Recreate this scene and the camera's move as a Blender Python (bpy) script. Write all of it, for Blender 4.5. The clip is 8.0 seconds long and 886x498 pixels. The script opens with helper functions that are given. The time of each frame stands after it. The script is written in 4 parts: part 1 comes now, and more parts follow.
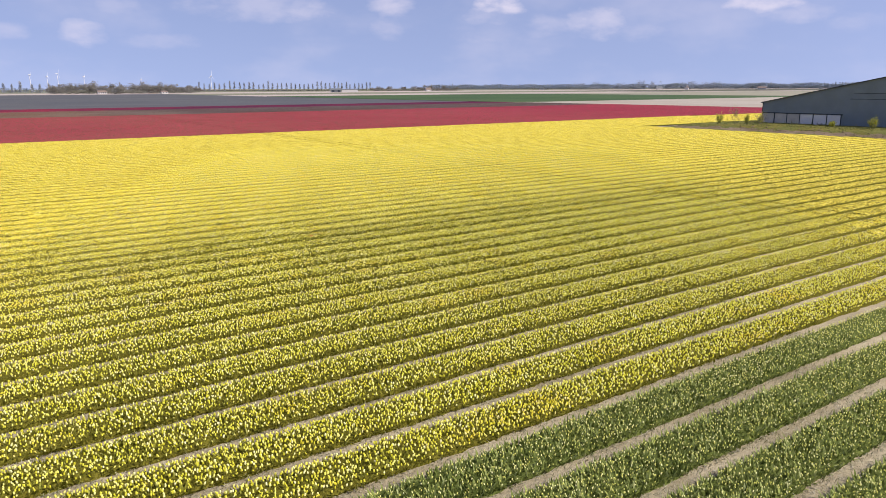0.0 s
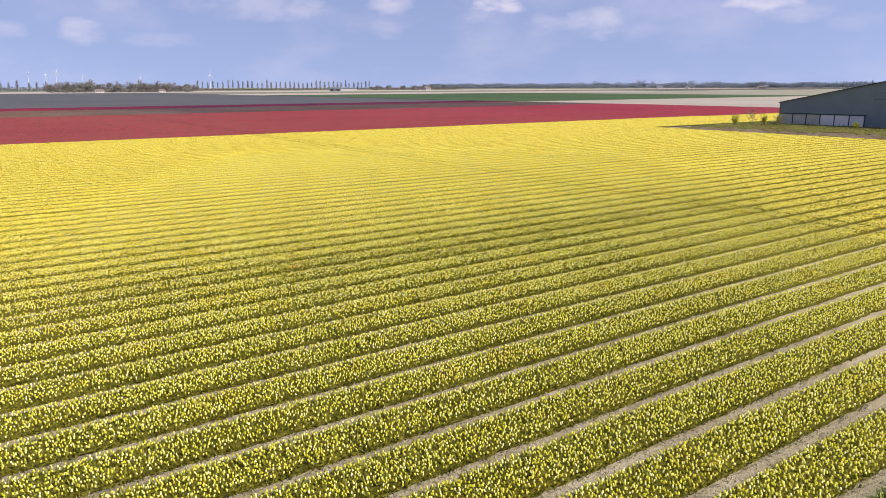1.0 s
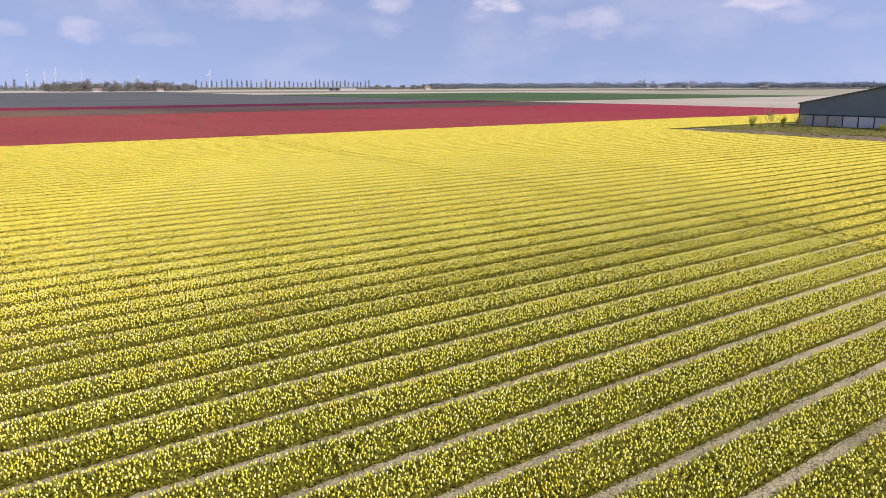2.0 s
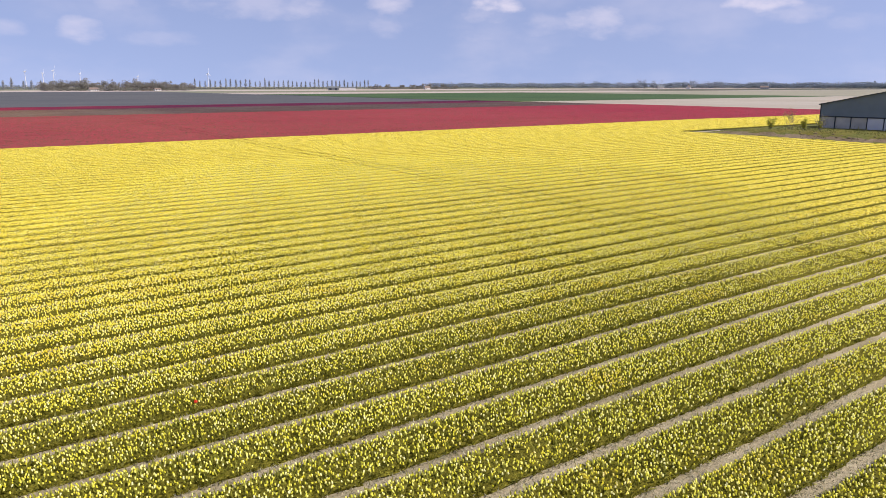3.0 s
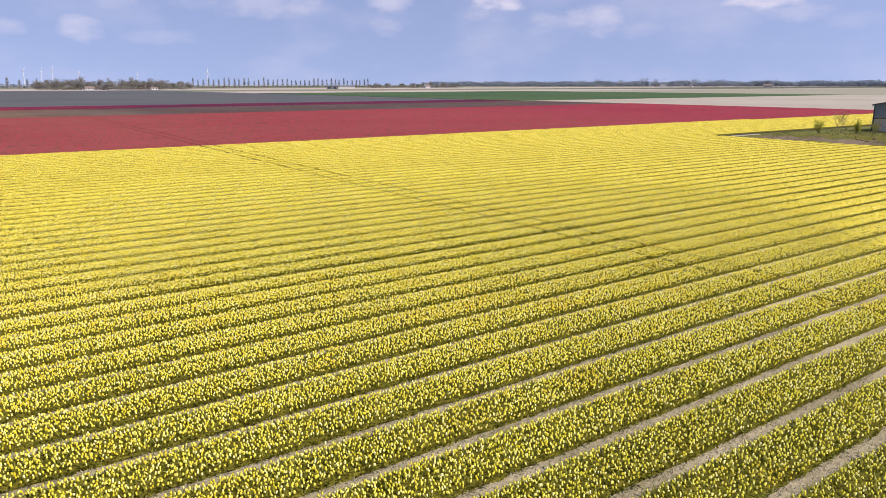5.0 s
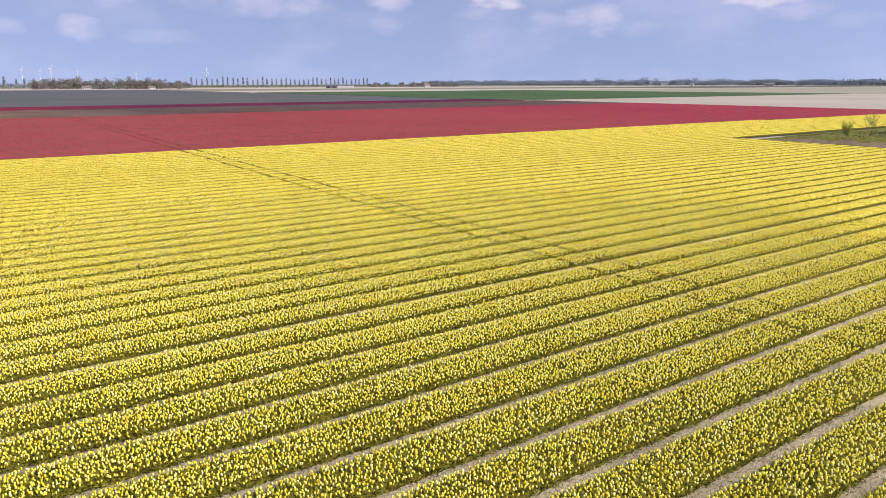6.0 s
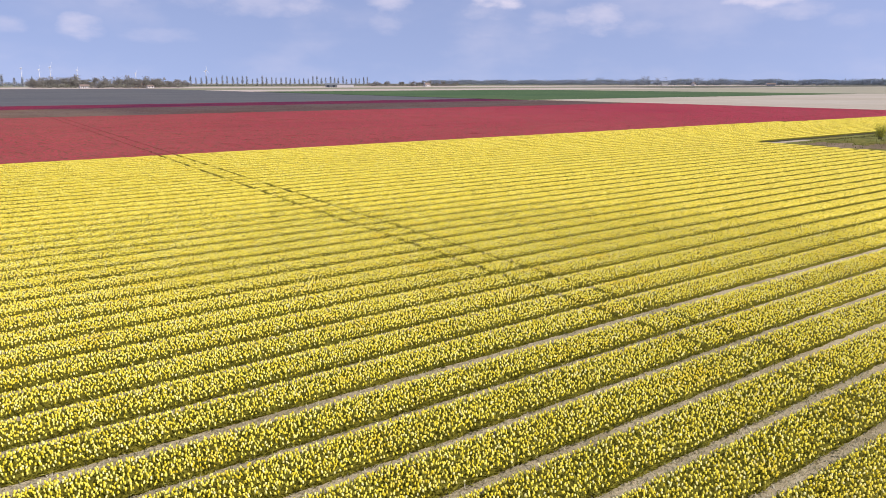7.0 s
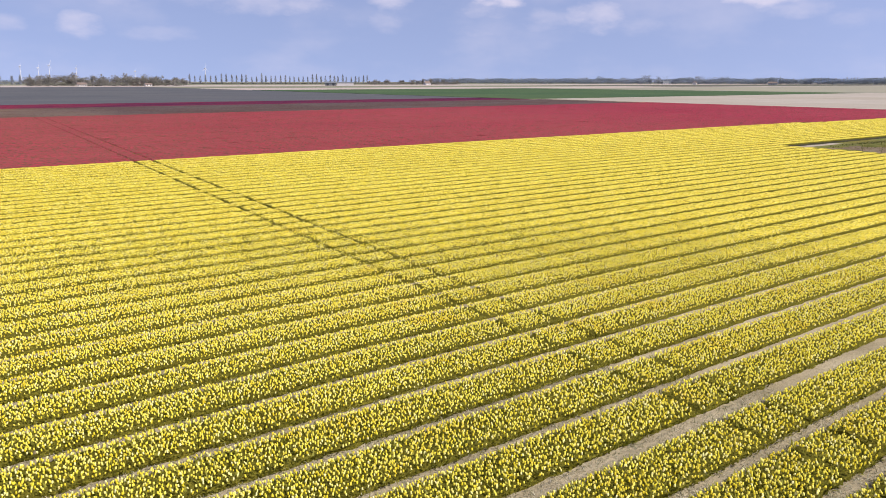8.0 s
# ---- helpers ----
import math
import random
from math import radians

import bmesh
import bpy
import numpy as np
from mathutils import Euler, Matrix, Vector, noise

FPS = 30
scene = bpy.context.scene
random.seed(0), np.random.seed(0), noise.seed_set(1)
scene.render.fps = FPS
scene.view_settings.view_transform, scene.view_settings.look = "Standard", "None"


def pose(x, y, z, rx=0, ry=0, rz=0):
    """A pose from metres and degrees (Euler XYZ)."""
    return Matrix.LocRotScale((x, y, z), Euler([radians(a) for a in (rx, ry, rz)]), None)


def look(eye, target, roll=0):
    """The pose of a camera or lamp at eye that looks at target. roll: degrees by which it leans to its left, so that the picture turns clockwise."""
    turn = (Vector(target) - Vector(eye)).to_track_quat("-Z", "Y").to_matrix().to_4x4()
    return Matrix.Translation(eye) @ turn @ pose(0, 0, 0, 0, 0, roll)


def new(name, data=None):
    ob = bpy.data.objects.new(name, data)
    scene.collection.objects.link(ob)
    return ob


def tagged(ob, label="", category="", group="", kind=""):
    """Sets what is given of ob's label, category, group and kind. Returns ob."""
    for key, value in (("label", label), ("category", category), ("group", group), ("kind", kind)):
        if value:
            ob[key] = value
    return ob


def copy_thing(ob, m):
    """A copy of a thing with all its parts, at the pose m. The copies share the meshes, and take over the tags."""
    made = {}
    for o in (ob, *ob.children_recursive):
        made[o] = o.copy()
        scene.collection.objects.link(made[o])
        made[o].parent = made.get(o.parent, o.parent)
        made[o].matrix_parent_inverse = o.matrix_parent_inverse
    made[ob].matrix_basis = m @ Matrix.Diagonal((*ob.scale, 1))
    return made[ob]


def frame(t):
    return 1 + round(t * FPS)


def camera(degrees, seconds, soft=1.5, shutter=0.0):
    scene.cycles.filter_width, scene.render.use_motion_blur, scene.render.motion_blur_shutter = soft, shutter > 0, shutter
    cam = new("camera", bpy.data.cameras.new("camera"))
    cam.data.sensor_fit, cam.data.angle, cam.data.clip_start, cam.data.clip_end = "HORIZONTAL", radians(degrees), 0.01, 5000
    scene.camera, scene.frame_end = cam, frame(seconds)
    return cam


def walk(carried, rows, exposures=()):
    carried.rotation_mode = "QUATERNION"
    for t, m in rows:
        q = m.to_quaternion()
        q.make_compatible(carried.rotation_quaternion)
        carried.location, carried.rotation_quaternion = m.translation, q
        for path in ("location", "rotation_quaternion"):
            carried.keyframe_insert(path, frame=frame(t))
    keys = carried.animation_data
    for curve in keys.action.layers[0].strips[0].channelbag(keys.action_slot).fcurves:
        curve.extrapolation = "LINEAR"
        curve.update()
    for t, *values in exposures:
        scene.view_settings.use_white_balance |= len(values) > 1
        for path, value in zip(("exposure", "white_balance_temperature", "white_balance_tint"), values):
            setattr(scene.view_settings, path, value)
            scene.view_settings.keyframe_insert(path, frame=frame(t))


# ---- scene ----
cam = camera(64.80, 8.0, soft=0.88)
# seconds, x, y, z, yaw, pitch, roll
FLIGHT = (
    (0.0, 0.000, 0.000, 8.315, -34.402, -13.055, 0.217),
    (0.5, 1.746, 2.975, 8.305, -34.427, -13.108, 0.190),
    (1.0, 3.527, 5.988, 8.314, -34.456, -13.136, 0.156),
    (1.5, 5.373, 9.042, 8.306, -34.478, -13.158, 0.123),
    (1.7, 6.120, 10.258, 8.296, -34.463, -13.168, 0.102),
    (2.8, 10.367, 16.830, 8.238, -34.542, -13.161, 0.006),
    (3.0, 11.148, 18.053, 8.238, -34.521, -13.182, 0.006),
    (3.5, 13.110, 21.138, 8.250, -34.526, -13.201, 0.029),
    (4.0, 15.085, 24.234, 8.246, -34.540, -13.241, 0.055),
    (4.5, 17.053, 27.309, 8.222, -34.521, -13.261, 0.037),
    (4.7, 17.840, 28.534, 8.212, -34.506, -13.274, 0.031),
    (5.8, 22.261, 35.354, 8.257, -34.540, -13.355, 0.100),
    (6.0, 23.068, 36.589, 8.264, -34.541, -13.372, 0.091),
    (6.5, 25.069, 39.676, 8.268, -34.532, -13.412, 0.052),
    (7.0, 27.039, 42.782, 8.256, -34.518, -13.424, 0.000),
    (7.5, 29.012, 45.905, 8.284, -34.527, -13.470, -0.037),
    (8.0, 30.949, 49.010, 8.290, -34.513, -13.544, -0.059),
)
walk(cam, [(t, pose(x, y, z, 90 + p, r, w)) for t, x, y, z, w, p, r in FLIGHT], exposures=((0.0, 0.53), (8.0, 0.53)))

# ---- world, sun ----
TO_SUN = Vector((0.50 * 0.66, -0.866 * 0.66, 0.75)).normalized()


def bearing(deg, dist):
    """A place that lies dist metres from the start of the flight, deg clockwise from +y."""
    return dist * math.sin(radians(deg)), dist * math.cos(radians(deg))


world = bpy.data.worlds.new("world")
scene.world = world
world.use_nodes = True


def build_sky():
    nt = world.node_tree
    N, K = nt.nodes, nt.links
    N.clear()
    out = N.new("ShaderNodeOutputWorld")
    bg = N.new("ShaderNodeBackground")
    bg.inputs["Strength"].default_value = 0.111
    sky = N.new("ShaderNodeTexSky")
    sky.sky_type = "NISHITA"
    sky.sun_disc = False
    sky.sun_elevation = math.asin(TO_SUN.z)
    sky.sun_rotation = math.atan2(TO_SUN.x, TO_SUN.y)
    sky.air_density, sky.dust_density, sky.ozone_density = 1.0, 0.6, 3.0
    tc = N.new("ShaderNodeTexCoord")
    tint = N.new("ShaderNodeMix")
    tint.data_type, tint.blend_type = "RGBA", "MULTIPLY"
    tint.inputs[0].default_value = 1.0
    tint.inputs[7].default_value = (1.55, 1.15, 1.12, 1)
    K.new(sky.outputs[0], tint.inputs[6])
    # hazy spring air: the sky keeps its blue down to the horizon
    lift = N.new("ShaderNodeVectorMath")
    lift.operation = "MULTIPLY_ADD"
    lift.inputs[1].default_value, lift.inputs[2].default_value = (1, 1, 0.75), (0, 0, 0.30)
    K.new(tc.outputs["Generated"], lift.inputs[0])
    unit = N.new("ShaderNodeVectorMath")
    unit.operation = "NORMALIZE"
    K.new(lift.outputs[0], unit.inputs[0])
    K.new(unit.outputs[0], sky.inputs["Vector"])

    def mth(op, a, b=None, c=None):
        n = N.new("ShaderNodeMath")
        n.operation = op
        for i, v in enumerate((a, b, c)):
            if v is None:
                continue
            if isinstance(v, (int, float)):
                n.inputs[i].default_value = v
            else:
                K.new(v, n.inputs[i])
        return n.outputs[0]

    def dot(v):
        n = N.new("ShaderNodeVectorMath")
        n.operation = "DOT_PRODUCT"
        K.new(tc.outputs["Generated"], n.inputs[0])
        n.inputs[1].default_value = v
        return n.outputs["Value"]

    up = dot((0, 0, 1))
    mp = N.new("ShaderNodeMapping")
    mp.inputs["Scale"].default_value = (1, 1, 2.2)
    K.new(tc.outputs["Generated"], mp.inputs[0])

    def nz(scale, detail, rough=0.55):
        n = N.new("ShaderNodeTexNoise")
        n.inputs["Scale"].default_value = scale
        n.inputs["Detail"].default_value = detail
        n.inputs["Roughness"].default_value = rough
        K.new(mp.outputs[0], n.inputs["Vector"])
        return n.outputs["Fac"]

    fine, lumps, broad = nz(34, 4, 0.5), nz(13, 3, 0.5), nz(6, 4)
    # bearing, elevation, half width and half height in degrees, strength
    clouds = ((8.0, 3.9, 1.3, 0.8, 0.5), (20.5, 5.85, 4.4, 0.8, 0.36), (23.8, 5.8, 2.0, 0.7, 0.42), (30.4, 6.3, 1.5, 0.8, 0.55), (29.9, 4.4, 1.2, 0.8, 0.28),
              (38.8, 6.4, 1.9, 0.9, 0.95), (37.8, 5.4, 1.6, 0.7, 0.35), (37.3, 3.8, 1.8, 0.5, 0.26), (42.4, 4.6, 1.5, 0.8, 0.30), (46.6, 4.75, 2.0, 0.95, 0.52),
              (49.2, 4.05, 2.2, 0.6, 0.24), (58.0, 5.75, 2.3, 0.7, 0.8), (59.8, 5.0, 2.6, 0.6, 0.36), (3.2, 3.85, 1.4, 0.5, 0.3), (10.3, 5.6, 1.5, 0.7, 0.26),
              (13.2, 3.4, 2.2, 0.5, 0.2), (64.0, 4.2, 1.6, 0.6, 0.2))
    total = None
    for b, e, w, hgt, s in clouds:
        cx, cy = bearing(b, 1)
        side = dot((cy, -cx, 0))
        a = mth("DIVIDE", side, math.sin(radians(w)))
        ev = mth("DIVIDE", mth("SUBTRACT", up, math.sin(radians(e))), math.sin(radians(hgt)))
        r2 = mth("ADD", mth("MULTIPLY", a, a), mth("MULTIPLY", ev, ev))
        m = mth("SUBTRACT", 1.35, r2)
        m = mth("ADD", m, mth("MULTIPLY", mth("SUBTRACT", fine, 0.5), 3.6))
        m = mth("ADD", m, mth("MULTIPLY", mth("SUBTRACT", lumps, 0.5), 2.4))
        sm = N.new("ShaderNodeMapRange")
        sm.interpolation_type = "SMOOTHSTEP"
        sm.inputs["From Min"].default_value, sm.inputs["From Max"].default_value = -0.7, 2.1
        sm.inputs["To Max"].default_value = s * 0.9
        K.new(m, sm.inputs["Value"])
        total = sm.outputs[0] if total is None else mth("MAXIMUM", total, sm.outputs[0])
    veil = N.new("ShaderNodeMapRange")
    veil.interpolation_type = "SMOOTHSTEP"
    veil.inputs["From Min"].default_value, veil.inputs["From Max"].default_value = 0.42, 0.75
    veil.inputs["To Max"].default_value = 0.22
    K.new(broad, veil.inputs["Value"])
    total = mth("MAXIMUM", total, veil.outputs[0])
    mix = N.new("ShaderNodeMix")
    mix.data_type = "RGBA"
    K.new(total, mix.inputs[0])
    K.new(tint.outputs[2], mix.inputs[6])
    mix.inputs[7].default_value = (5.45, 5.0, 5.85, 1)
    K.new(mix.outputs[2], bg.inputs["Color"])
    K.new(bg.outputs[0], out.inputs[0])


build_sky()
sun = new("sun", bpy.data.lights.new("sun", "SUN"))
sun.data.energy = 4.0
sun.data.angle = radians(0.6)
sun.data.color = (1.0, 0.95, 0.87)
sun.matrix_world = look(Vector((0, 0, 0)), -TO_SUN)
sun.location = (0, 0, 200)

# ---- materials ----


class Mat:
    """A small node graph builder round one Principled shader."""

    def __init__(self, name, rough=0.8, gloss=0.25):
        self.m = bpy.data.materials.new(name)
        self.m.use_nodes = True
        self.N, self.K = self.m.node_tree.nodes, self.m.node_tree.links
        self.b = self.N["Principled BSDF"]
        self.b.inputs["Roughness"].default_value = rough
        self.b.inputs["Specular IOR Level"].default_value = gloss
        self.tc = self.N.new("ShaderNodeTexCoord").outputs["Object"]

    def noise(self, scale, detail=4, rough=0.6, stretch=None):
        n = self.N.new("ShaderNodeTexNoise")
        n.inputs["Scale"].default_value = scale
        n.inputs["Detail"].default_value = detail
        n.inputs["Roughness"].default_value = rough
        v = self.tc
        if stretch:
            mp = self.N.new("ShaderNodeMapping")
            mp.inputs["Scale"].default_value = stretch
            self.K.new(v, mp.inputs[0])
            v = mp.outputs[0]
        self.K.new(v, n.inputs["Vector"])
        return n.outputs["Fac"]

    def axis(self, which):
        n = self.N.new("ShaderNodeSeparateXYZ")
        self.K.new(self.tc, n.inputs[0])
        return n.outputs[which]

    def math(self, op, a, b):
        n = self.N.new("ShaderNodeMath")
        n.operation = op
        for i, v in enumerate((a, b)):
            if isinstance(v, (int, float)):
                n.inputs[i].default_value = v
            else:
                self.K.new(v, n.inputs[i])
        return n.outputs[0]

    def island(self):
        return self.N.new("ShaderNodeNewGeometry").outputs["Random Per Island"]

    def ramp(self, fac, stops):
        r = self.N.new("ShaderNodeValToRGB")
        e = r.color_ramp.elements
        e[0].position, e[0].color = stops[0][0], (*stops[0][1], 1)
        e[1].position, e[1].color = stops[-1][0], (*stops[-1][1], 1)
        for p, c in stops[1:-1]:
            e.new(p).color = (*c, 1)
        self.K.new(fac, r.inputs[0])
        return r.outputs[0]

    def range(self, fac, a, b, lo=0.0, hi=1.0):
        r = self.N.new("ShaderNodeMapRange")
        for k, v in zip(("From Min", "From Max", "To Min", "To Max"), (a, b, lo, hi)):
            r.inputs[k].default_value = v
        self.K.new(fac, r.inputs["Value"])
        return r.outputs[0]

    def mix(self, fac, a, b, blend="MIX"):
        n = self.N.new("ShaderNodeMix")
        n.data_type, n.blend_type = "RGBA", blend
        for i, v in ((0, fac), (6, a), (7, b)):
            if isinstance(v, (int, float)):
                n.inputs[i].default_value = v
            elif isinstance(v, tuple):
                n.inputs[i].default_value = (*v, 1)
            else:
                self.K.new(v, n.inputs[i])
        return n.outputs[2]

    def bump(self, height, strength, dist):
        n = self.N.new("ShaderNodeBump")
        n.inputs["Strength"].default_value, n.inputs["Distance"].default_value = strength, dist
        self.K.new(height, n.inputs["Height"])
        self.K.new(n.outputs[0], self.b.inputs["Normal"])

    def colour(self, c):
        if isinstance(c, tuple):
            self.b.inputs["Base Color"].default_value = (*c, 1)
        else:
            self.K.new(c, self.b.inputs["Base Color"])
        return self

    def thin(self, c, amount):
        """Lets light through a petal or a leaf."""
        t = self.N.new("ShaderNodeBsdfTranslucent")
        if isinstance(c, tuple):
            t.inputs["Color"].default_value = (*c, 1)
        else:
            self.K.new(c, t.inputs["Color"])
        mx = self.N.new("ShaderNodeMixShader")
        mx.inputs[0].default_value = amount
        self.K.new(self.b.outputs[0], mx.inputs[1])
        self.K.new(t.outputs[0], mx.inputs[2])
        self.K.new(mx.outputs[0], self.N["Material Output"].inputs["Surface"])


def soil_material(name, dark, light):
    m = Mat(name, 0.95, 0.05)
    n = m.noise(0.35, 5)
    f = m.noise(11.0, 6, 0.75)
    c = m.mix(m.range(n, 0.35, 0.65), dark, light)
    c = m.mix(m.range(f, 0.32, 0.68), m.mix(1.0, c, (0.66, 0.63, 0.60), "MULTIPLY"), c)
    m.colour(c)
    m.bump(f, 1.0, 0.05)
    return m.m


def crop_material(name, stops, scale, patch=0.03, patch_tint=(0.8, 0.8, 0.8), bump=0.05, stretch=None, along_bed=None):
    """A far crop surface: plant-sized cells and broad patches; along_bed = (from x, to x, tint), for a change of kind
    and for painted cloud shadow.
    """
    m = Mat(name, 0.95, 0.04)
    c = m.ramp(m.noise(scale, 3, 0.7, stretch), stops)
    c = m.mix(m.range(m.noise(patch, 3), 0.4, 0.65), c, m.mix(1.0, c, patch_tint, "MULTIPLY"))
    if along_bed:
        edge = m.math("ADD", m.axis("X"), m.range(m.noise(0.06, 3), 0.3, 0.7, -12.0, 12.0))
        c = m.mix(m.range(edge, along_bed[0], along_bed[1]), c, m.mix(1.0, c, along_bed[2], "MULTIPLY"))
    m.colour(c)
    m.bump(m.noise(scale, 3, 0.7, stretch), 0.8, bump)
    return m.m


RIPE = (30.0, 50.0)  # the flowers open later towards the near side of the field


def petal_material(name, stops, late_stops, patch_colour, patch_amount, through_it=0.3):
    """Tulip petals: each flower its own yellow, paler where the bed is late, deeper in broad patches."""
    m = Mat(name, 0.6, 0.1)
    rnd = m.island()
    c = m.mix(m.range(m.axis("Y"), *RIPE), m.ramp(rnd, late_stops), m.ramp(rnd, stops))
    big = m.range(m.noise(0.45, 3), 0.55, 0.72, 0.0, patch_amount)
    c = m.mix(big, c, patch_colour)
    m.colour(c)
    m.thin(c, through_it)
    return m.m


def bed_material(name, petals, leaves, heads_from):
    """The closed top of a tulip bed: flower heads side by side at full height, leaves between and below them."""
    m = Mat(name, 0.85, 0.05)
    v = m.N.new("ShaderNodeTexVoronoi")
    v.inputs["Scale"].default_value = 10.5
    m.K.new(m.tc, v.inputs["Vector"])
    rnd = m.N.new("ShaderNodeSeparateColor")
    m.K.new(v.outputs["Color"], rnd.inputs[0])
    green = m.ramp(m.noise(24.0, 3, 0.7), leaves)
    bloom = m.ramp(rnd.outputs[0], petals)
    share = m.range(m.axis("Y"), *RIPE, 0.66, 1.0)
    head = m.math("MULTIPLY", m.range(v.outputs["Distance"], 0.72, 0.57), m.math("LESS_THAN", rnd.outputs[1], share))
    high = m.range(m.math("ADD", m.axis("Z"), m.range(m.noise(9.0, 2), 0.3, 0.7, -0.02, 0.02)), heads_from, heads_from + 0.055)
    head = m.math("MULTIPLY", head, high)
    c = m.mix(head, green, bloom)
    c = m.mix(m.range(m.noise(0.3, 3), 0.5, 0.72, 0.0, 0.35), c, m.mix(1.0, c, (1.0, 0.9, 0.7), "MULTIPLY"))
    m.colour(c)
    m.thin(c, 0.15)
    m.bump(v.outputs["Distance"], -0.35, 0.03)
    return m.m


def leaf_material(name, stops, through_it=0.25, broad=0.5):
    m = Mat(name, 0.55, 0.12)
    c = m.ramp(m.island(), stops)
    c = m.mix(m.range(m.noise(broad, 3), 0.35, 0.7), c, m.mix(1.0, c, (0.75, 0.8, 0.7), "MULTIPLY"))
    m.colour(c)
    m.thin(c, through_it)
    return m.m


SOIL = soil_material("dry_soil", (0.31, 0.262, 0.165), (0.48, 0.412, 0.28))
PETALS = ((0.0, (0.72, 0.58, 0.03)), (0.35, (0.86, 0.745, 0.08)), (0.75, (0.90, 0.81, 0.17)), (1.0, (0.92, 0.86, 0.44)))
LATE_PETALS = ((0.0, (0.58, 0.54, 0.03)), (0.45, (0.80, 0.745, 0.09)), (0.8, (0.89, 0.84, 0.25)), (1.0, (0.92, 0.88, 0.50)))
BUDS = ((0.0, (0.50, 0.50, 0.10)), (0.5, (0.72, 0.68, 0.20)), (1.0, (0.84, 0.81, 0.42)))
# Petal colours darkened for the shade among flowers, which the flat top lacks.
SHADED_HEADS = ((0.0, (0.48, 0.36, 0.02)), (0.35, (0.66, 0.53, 0.049)), (0.75, (0.755, 0.63, 0.098)), (1.0, (0.82, 0.715, 0.22)))
# Leaf colours darkened for shade among the leaves and warmed for petal bounce.
SHADED_LEAVES = ((0.3, (0.042, 0.038, 0.006)), (0.5, (0.118, 0.105, 0.014)), (0.7, (0.225, 0.20, 0.03)))
# The late beds' fresher green, darkened for the same shade.
SHADED_FRESH_LEAVES = ((0.3, (0.04, 0.052, 0.012)), (0.5, (0.10, 0.12, 0.026)), (0.7, (0.19, 0.215, 0.06)))
YELLOW = petal_material("yellow_petal", PETALS, LATE_PETALS, (0.84, 0.56, 0.015), 0.36)
BUD = petal_material("pale_bud", BUDS, BUDS, (0.78, 0.68, 0.16), 0.4)
LEAF = leaf_material("tulip_leaf", ((0.0, (0.12, 0.112, 0.012)), (0.5, (0.235, 0.222, 0.027)), (0.85, (0.335, 0.315, 0.05)), (1.0, (0.43, 0.405, 0.11))))
FRESH_LEAF = leaf_material("fresh_tulip_leaf", ((0.0, (0.10, 0.125, 0.028)), (0.5, (0.21, 0.245, 0.062)), (0.85, (0.33, 0.365, 0.11)), (1.0, (0.45, 0.47, 0.20))))
YELLOW_BED = bed_material("yellow_tulip_tops", SHADED_HEADS, SHADED_LEAVES, 0.145)
LATE_BED = bed_material("late_tulip_tops", BUDS, SHADED_FRESH_LEAVES, 0.19)
UNDER = crop_material("tulip_foliage", SHADED_LEAVES, 22.0, 0.6)
RED_BED = crop_material("red_crop", ((0.36, (0.085, 0.052, 0.034)), (0.47, (0.185, 0.054, 0.046)), (0.58, (0.26, 0.043, 0.055)), (0.76, (0.33, 0.056, 0.078))), 7.0, 0.018, (0.94, 0.84, 0.92), 0.05, (0.4, 1, 1), (60.0, 190.0, (1.02, 0.70, 1.0)))
# From x 30 on, the next two beds carry a cloud shadow as darker tint.
STRIPE_BED = crop_material("crimson_crop", ((0.30, (0.10, 0.024, 0.035)), (0.6, (0.21, 0.02, 0.042)), (0.75, (0.26, 0.032, 0.06))), 3.0, 0.03, (0.6, 0.8, 1.0), 0.05, None, (30.0, 75.0, (0.60, 0.85, 1.0)))
BROWN_BED = crop_material("headed_crop", ((0.30, (0.085, 0.058, 0.046)), (0.5, (0.135, 0.092, 0.072)), (0.7, (0.13, 0.112, 0.066))), 2.0, 0.03, (0.9, 0.75, 0.7), 0.05, None, (30.0, 70.0, (0.62, 0.66, 0.85)))
GREY = crop_material("tilled_clay", ((0.3, (0.072, 0.073, 0.078)), (0.7, (0.115, 0.114, 0.118))), 0.6, 0.012, (0.82, 0.85, 0.9), 0.1, (0.02, 1, 1))
GREEN = crop_material("winter_wheat", ((0.3, (0.045, 0.072, 0.034)), (0.7, (0.08, 0.122, 0.056))), 0.8, 0.01, (0.75, 0.85, 0.9), 0.1, (0.03, 1, 1))
PALE = crop_material("pale_soil", ((0.3, (0.29, 0.255, 0.215)), (0.7, (0.37, 0.335, 0.285))), 0.6, 0.012, (0.9, 0.88, 0.84), 0.1, (0.03, 1, 1))
PALER = crop_material("sandy_strip", ((0.3, (0.33, 0.28, 0.25)), (0.7, (0.42, 0.37, 0.33))), 0.4, 0.01, (0.9, 0.85, 0.85), 0.1, (0.03, 1, 1))
DULL = crop_material("dull_green_strip", ((0.3, (0.15, 0.15, 0.105)), (0.7, (0.22, 0.215, 0.15))), 0.4, 0.01, (0.85, 0.9, 0.9), 0.1, (0.03, 1, 1))
OLIVE = crop_material("olive_stubble", ((0.3, (0.22, 0.205, 0.155)), (0.7, (0.29, 0.27, 0.205))), 0.5, 0.008, (0.9, 0.92, 0.95), 0.1, (0.03, 1, 1))
SCRUB = crop_material("dark_far_crop", ((0.3, (0.085, 0.085, 0.066)), (0.7, (0.13, 0.128, 0.095))), 0.4, 0.01, (0.85, 0.9, 0.9), 0.1, (0.03, 1, 1))
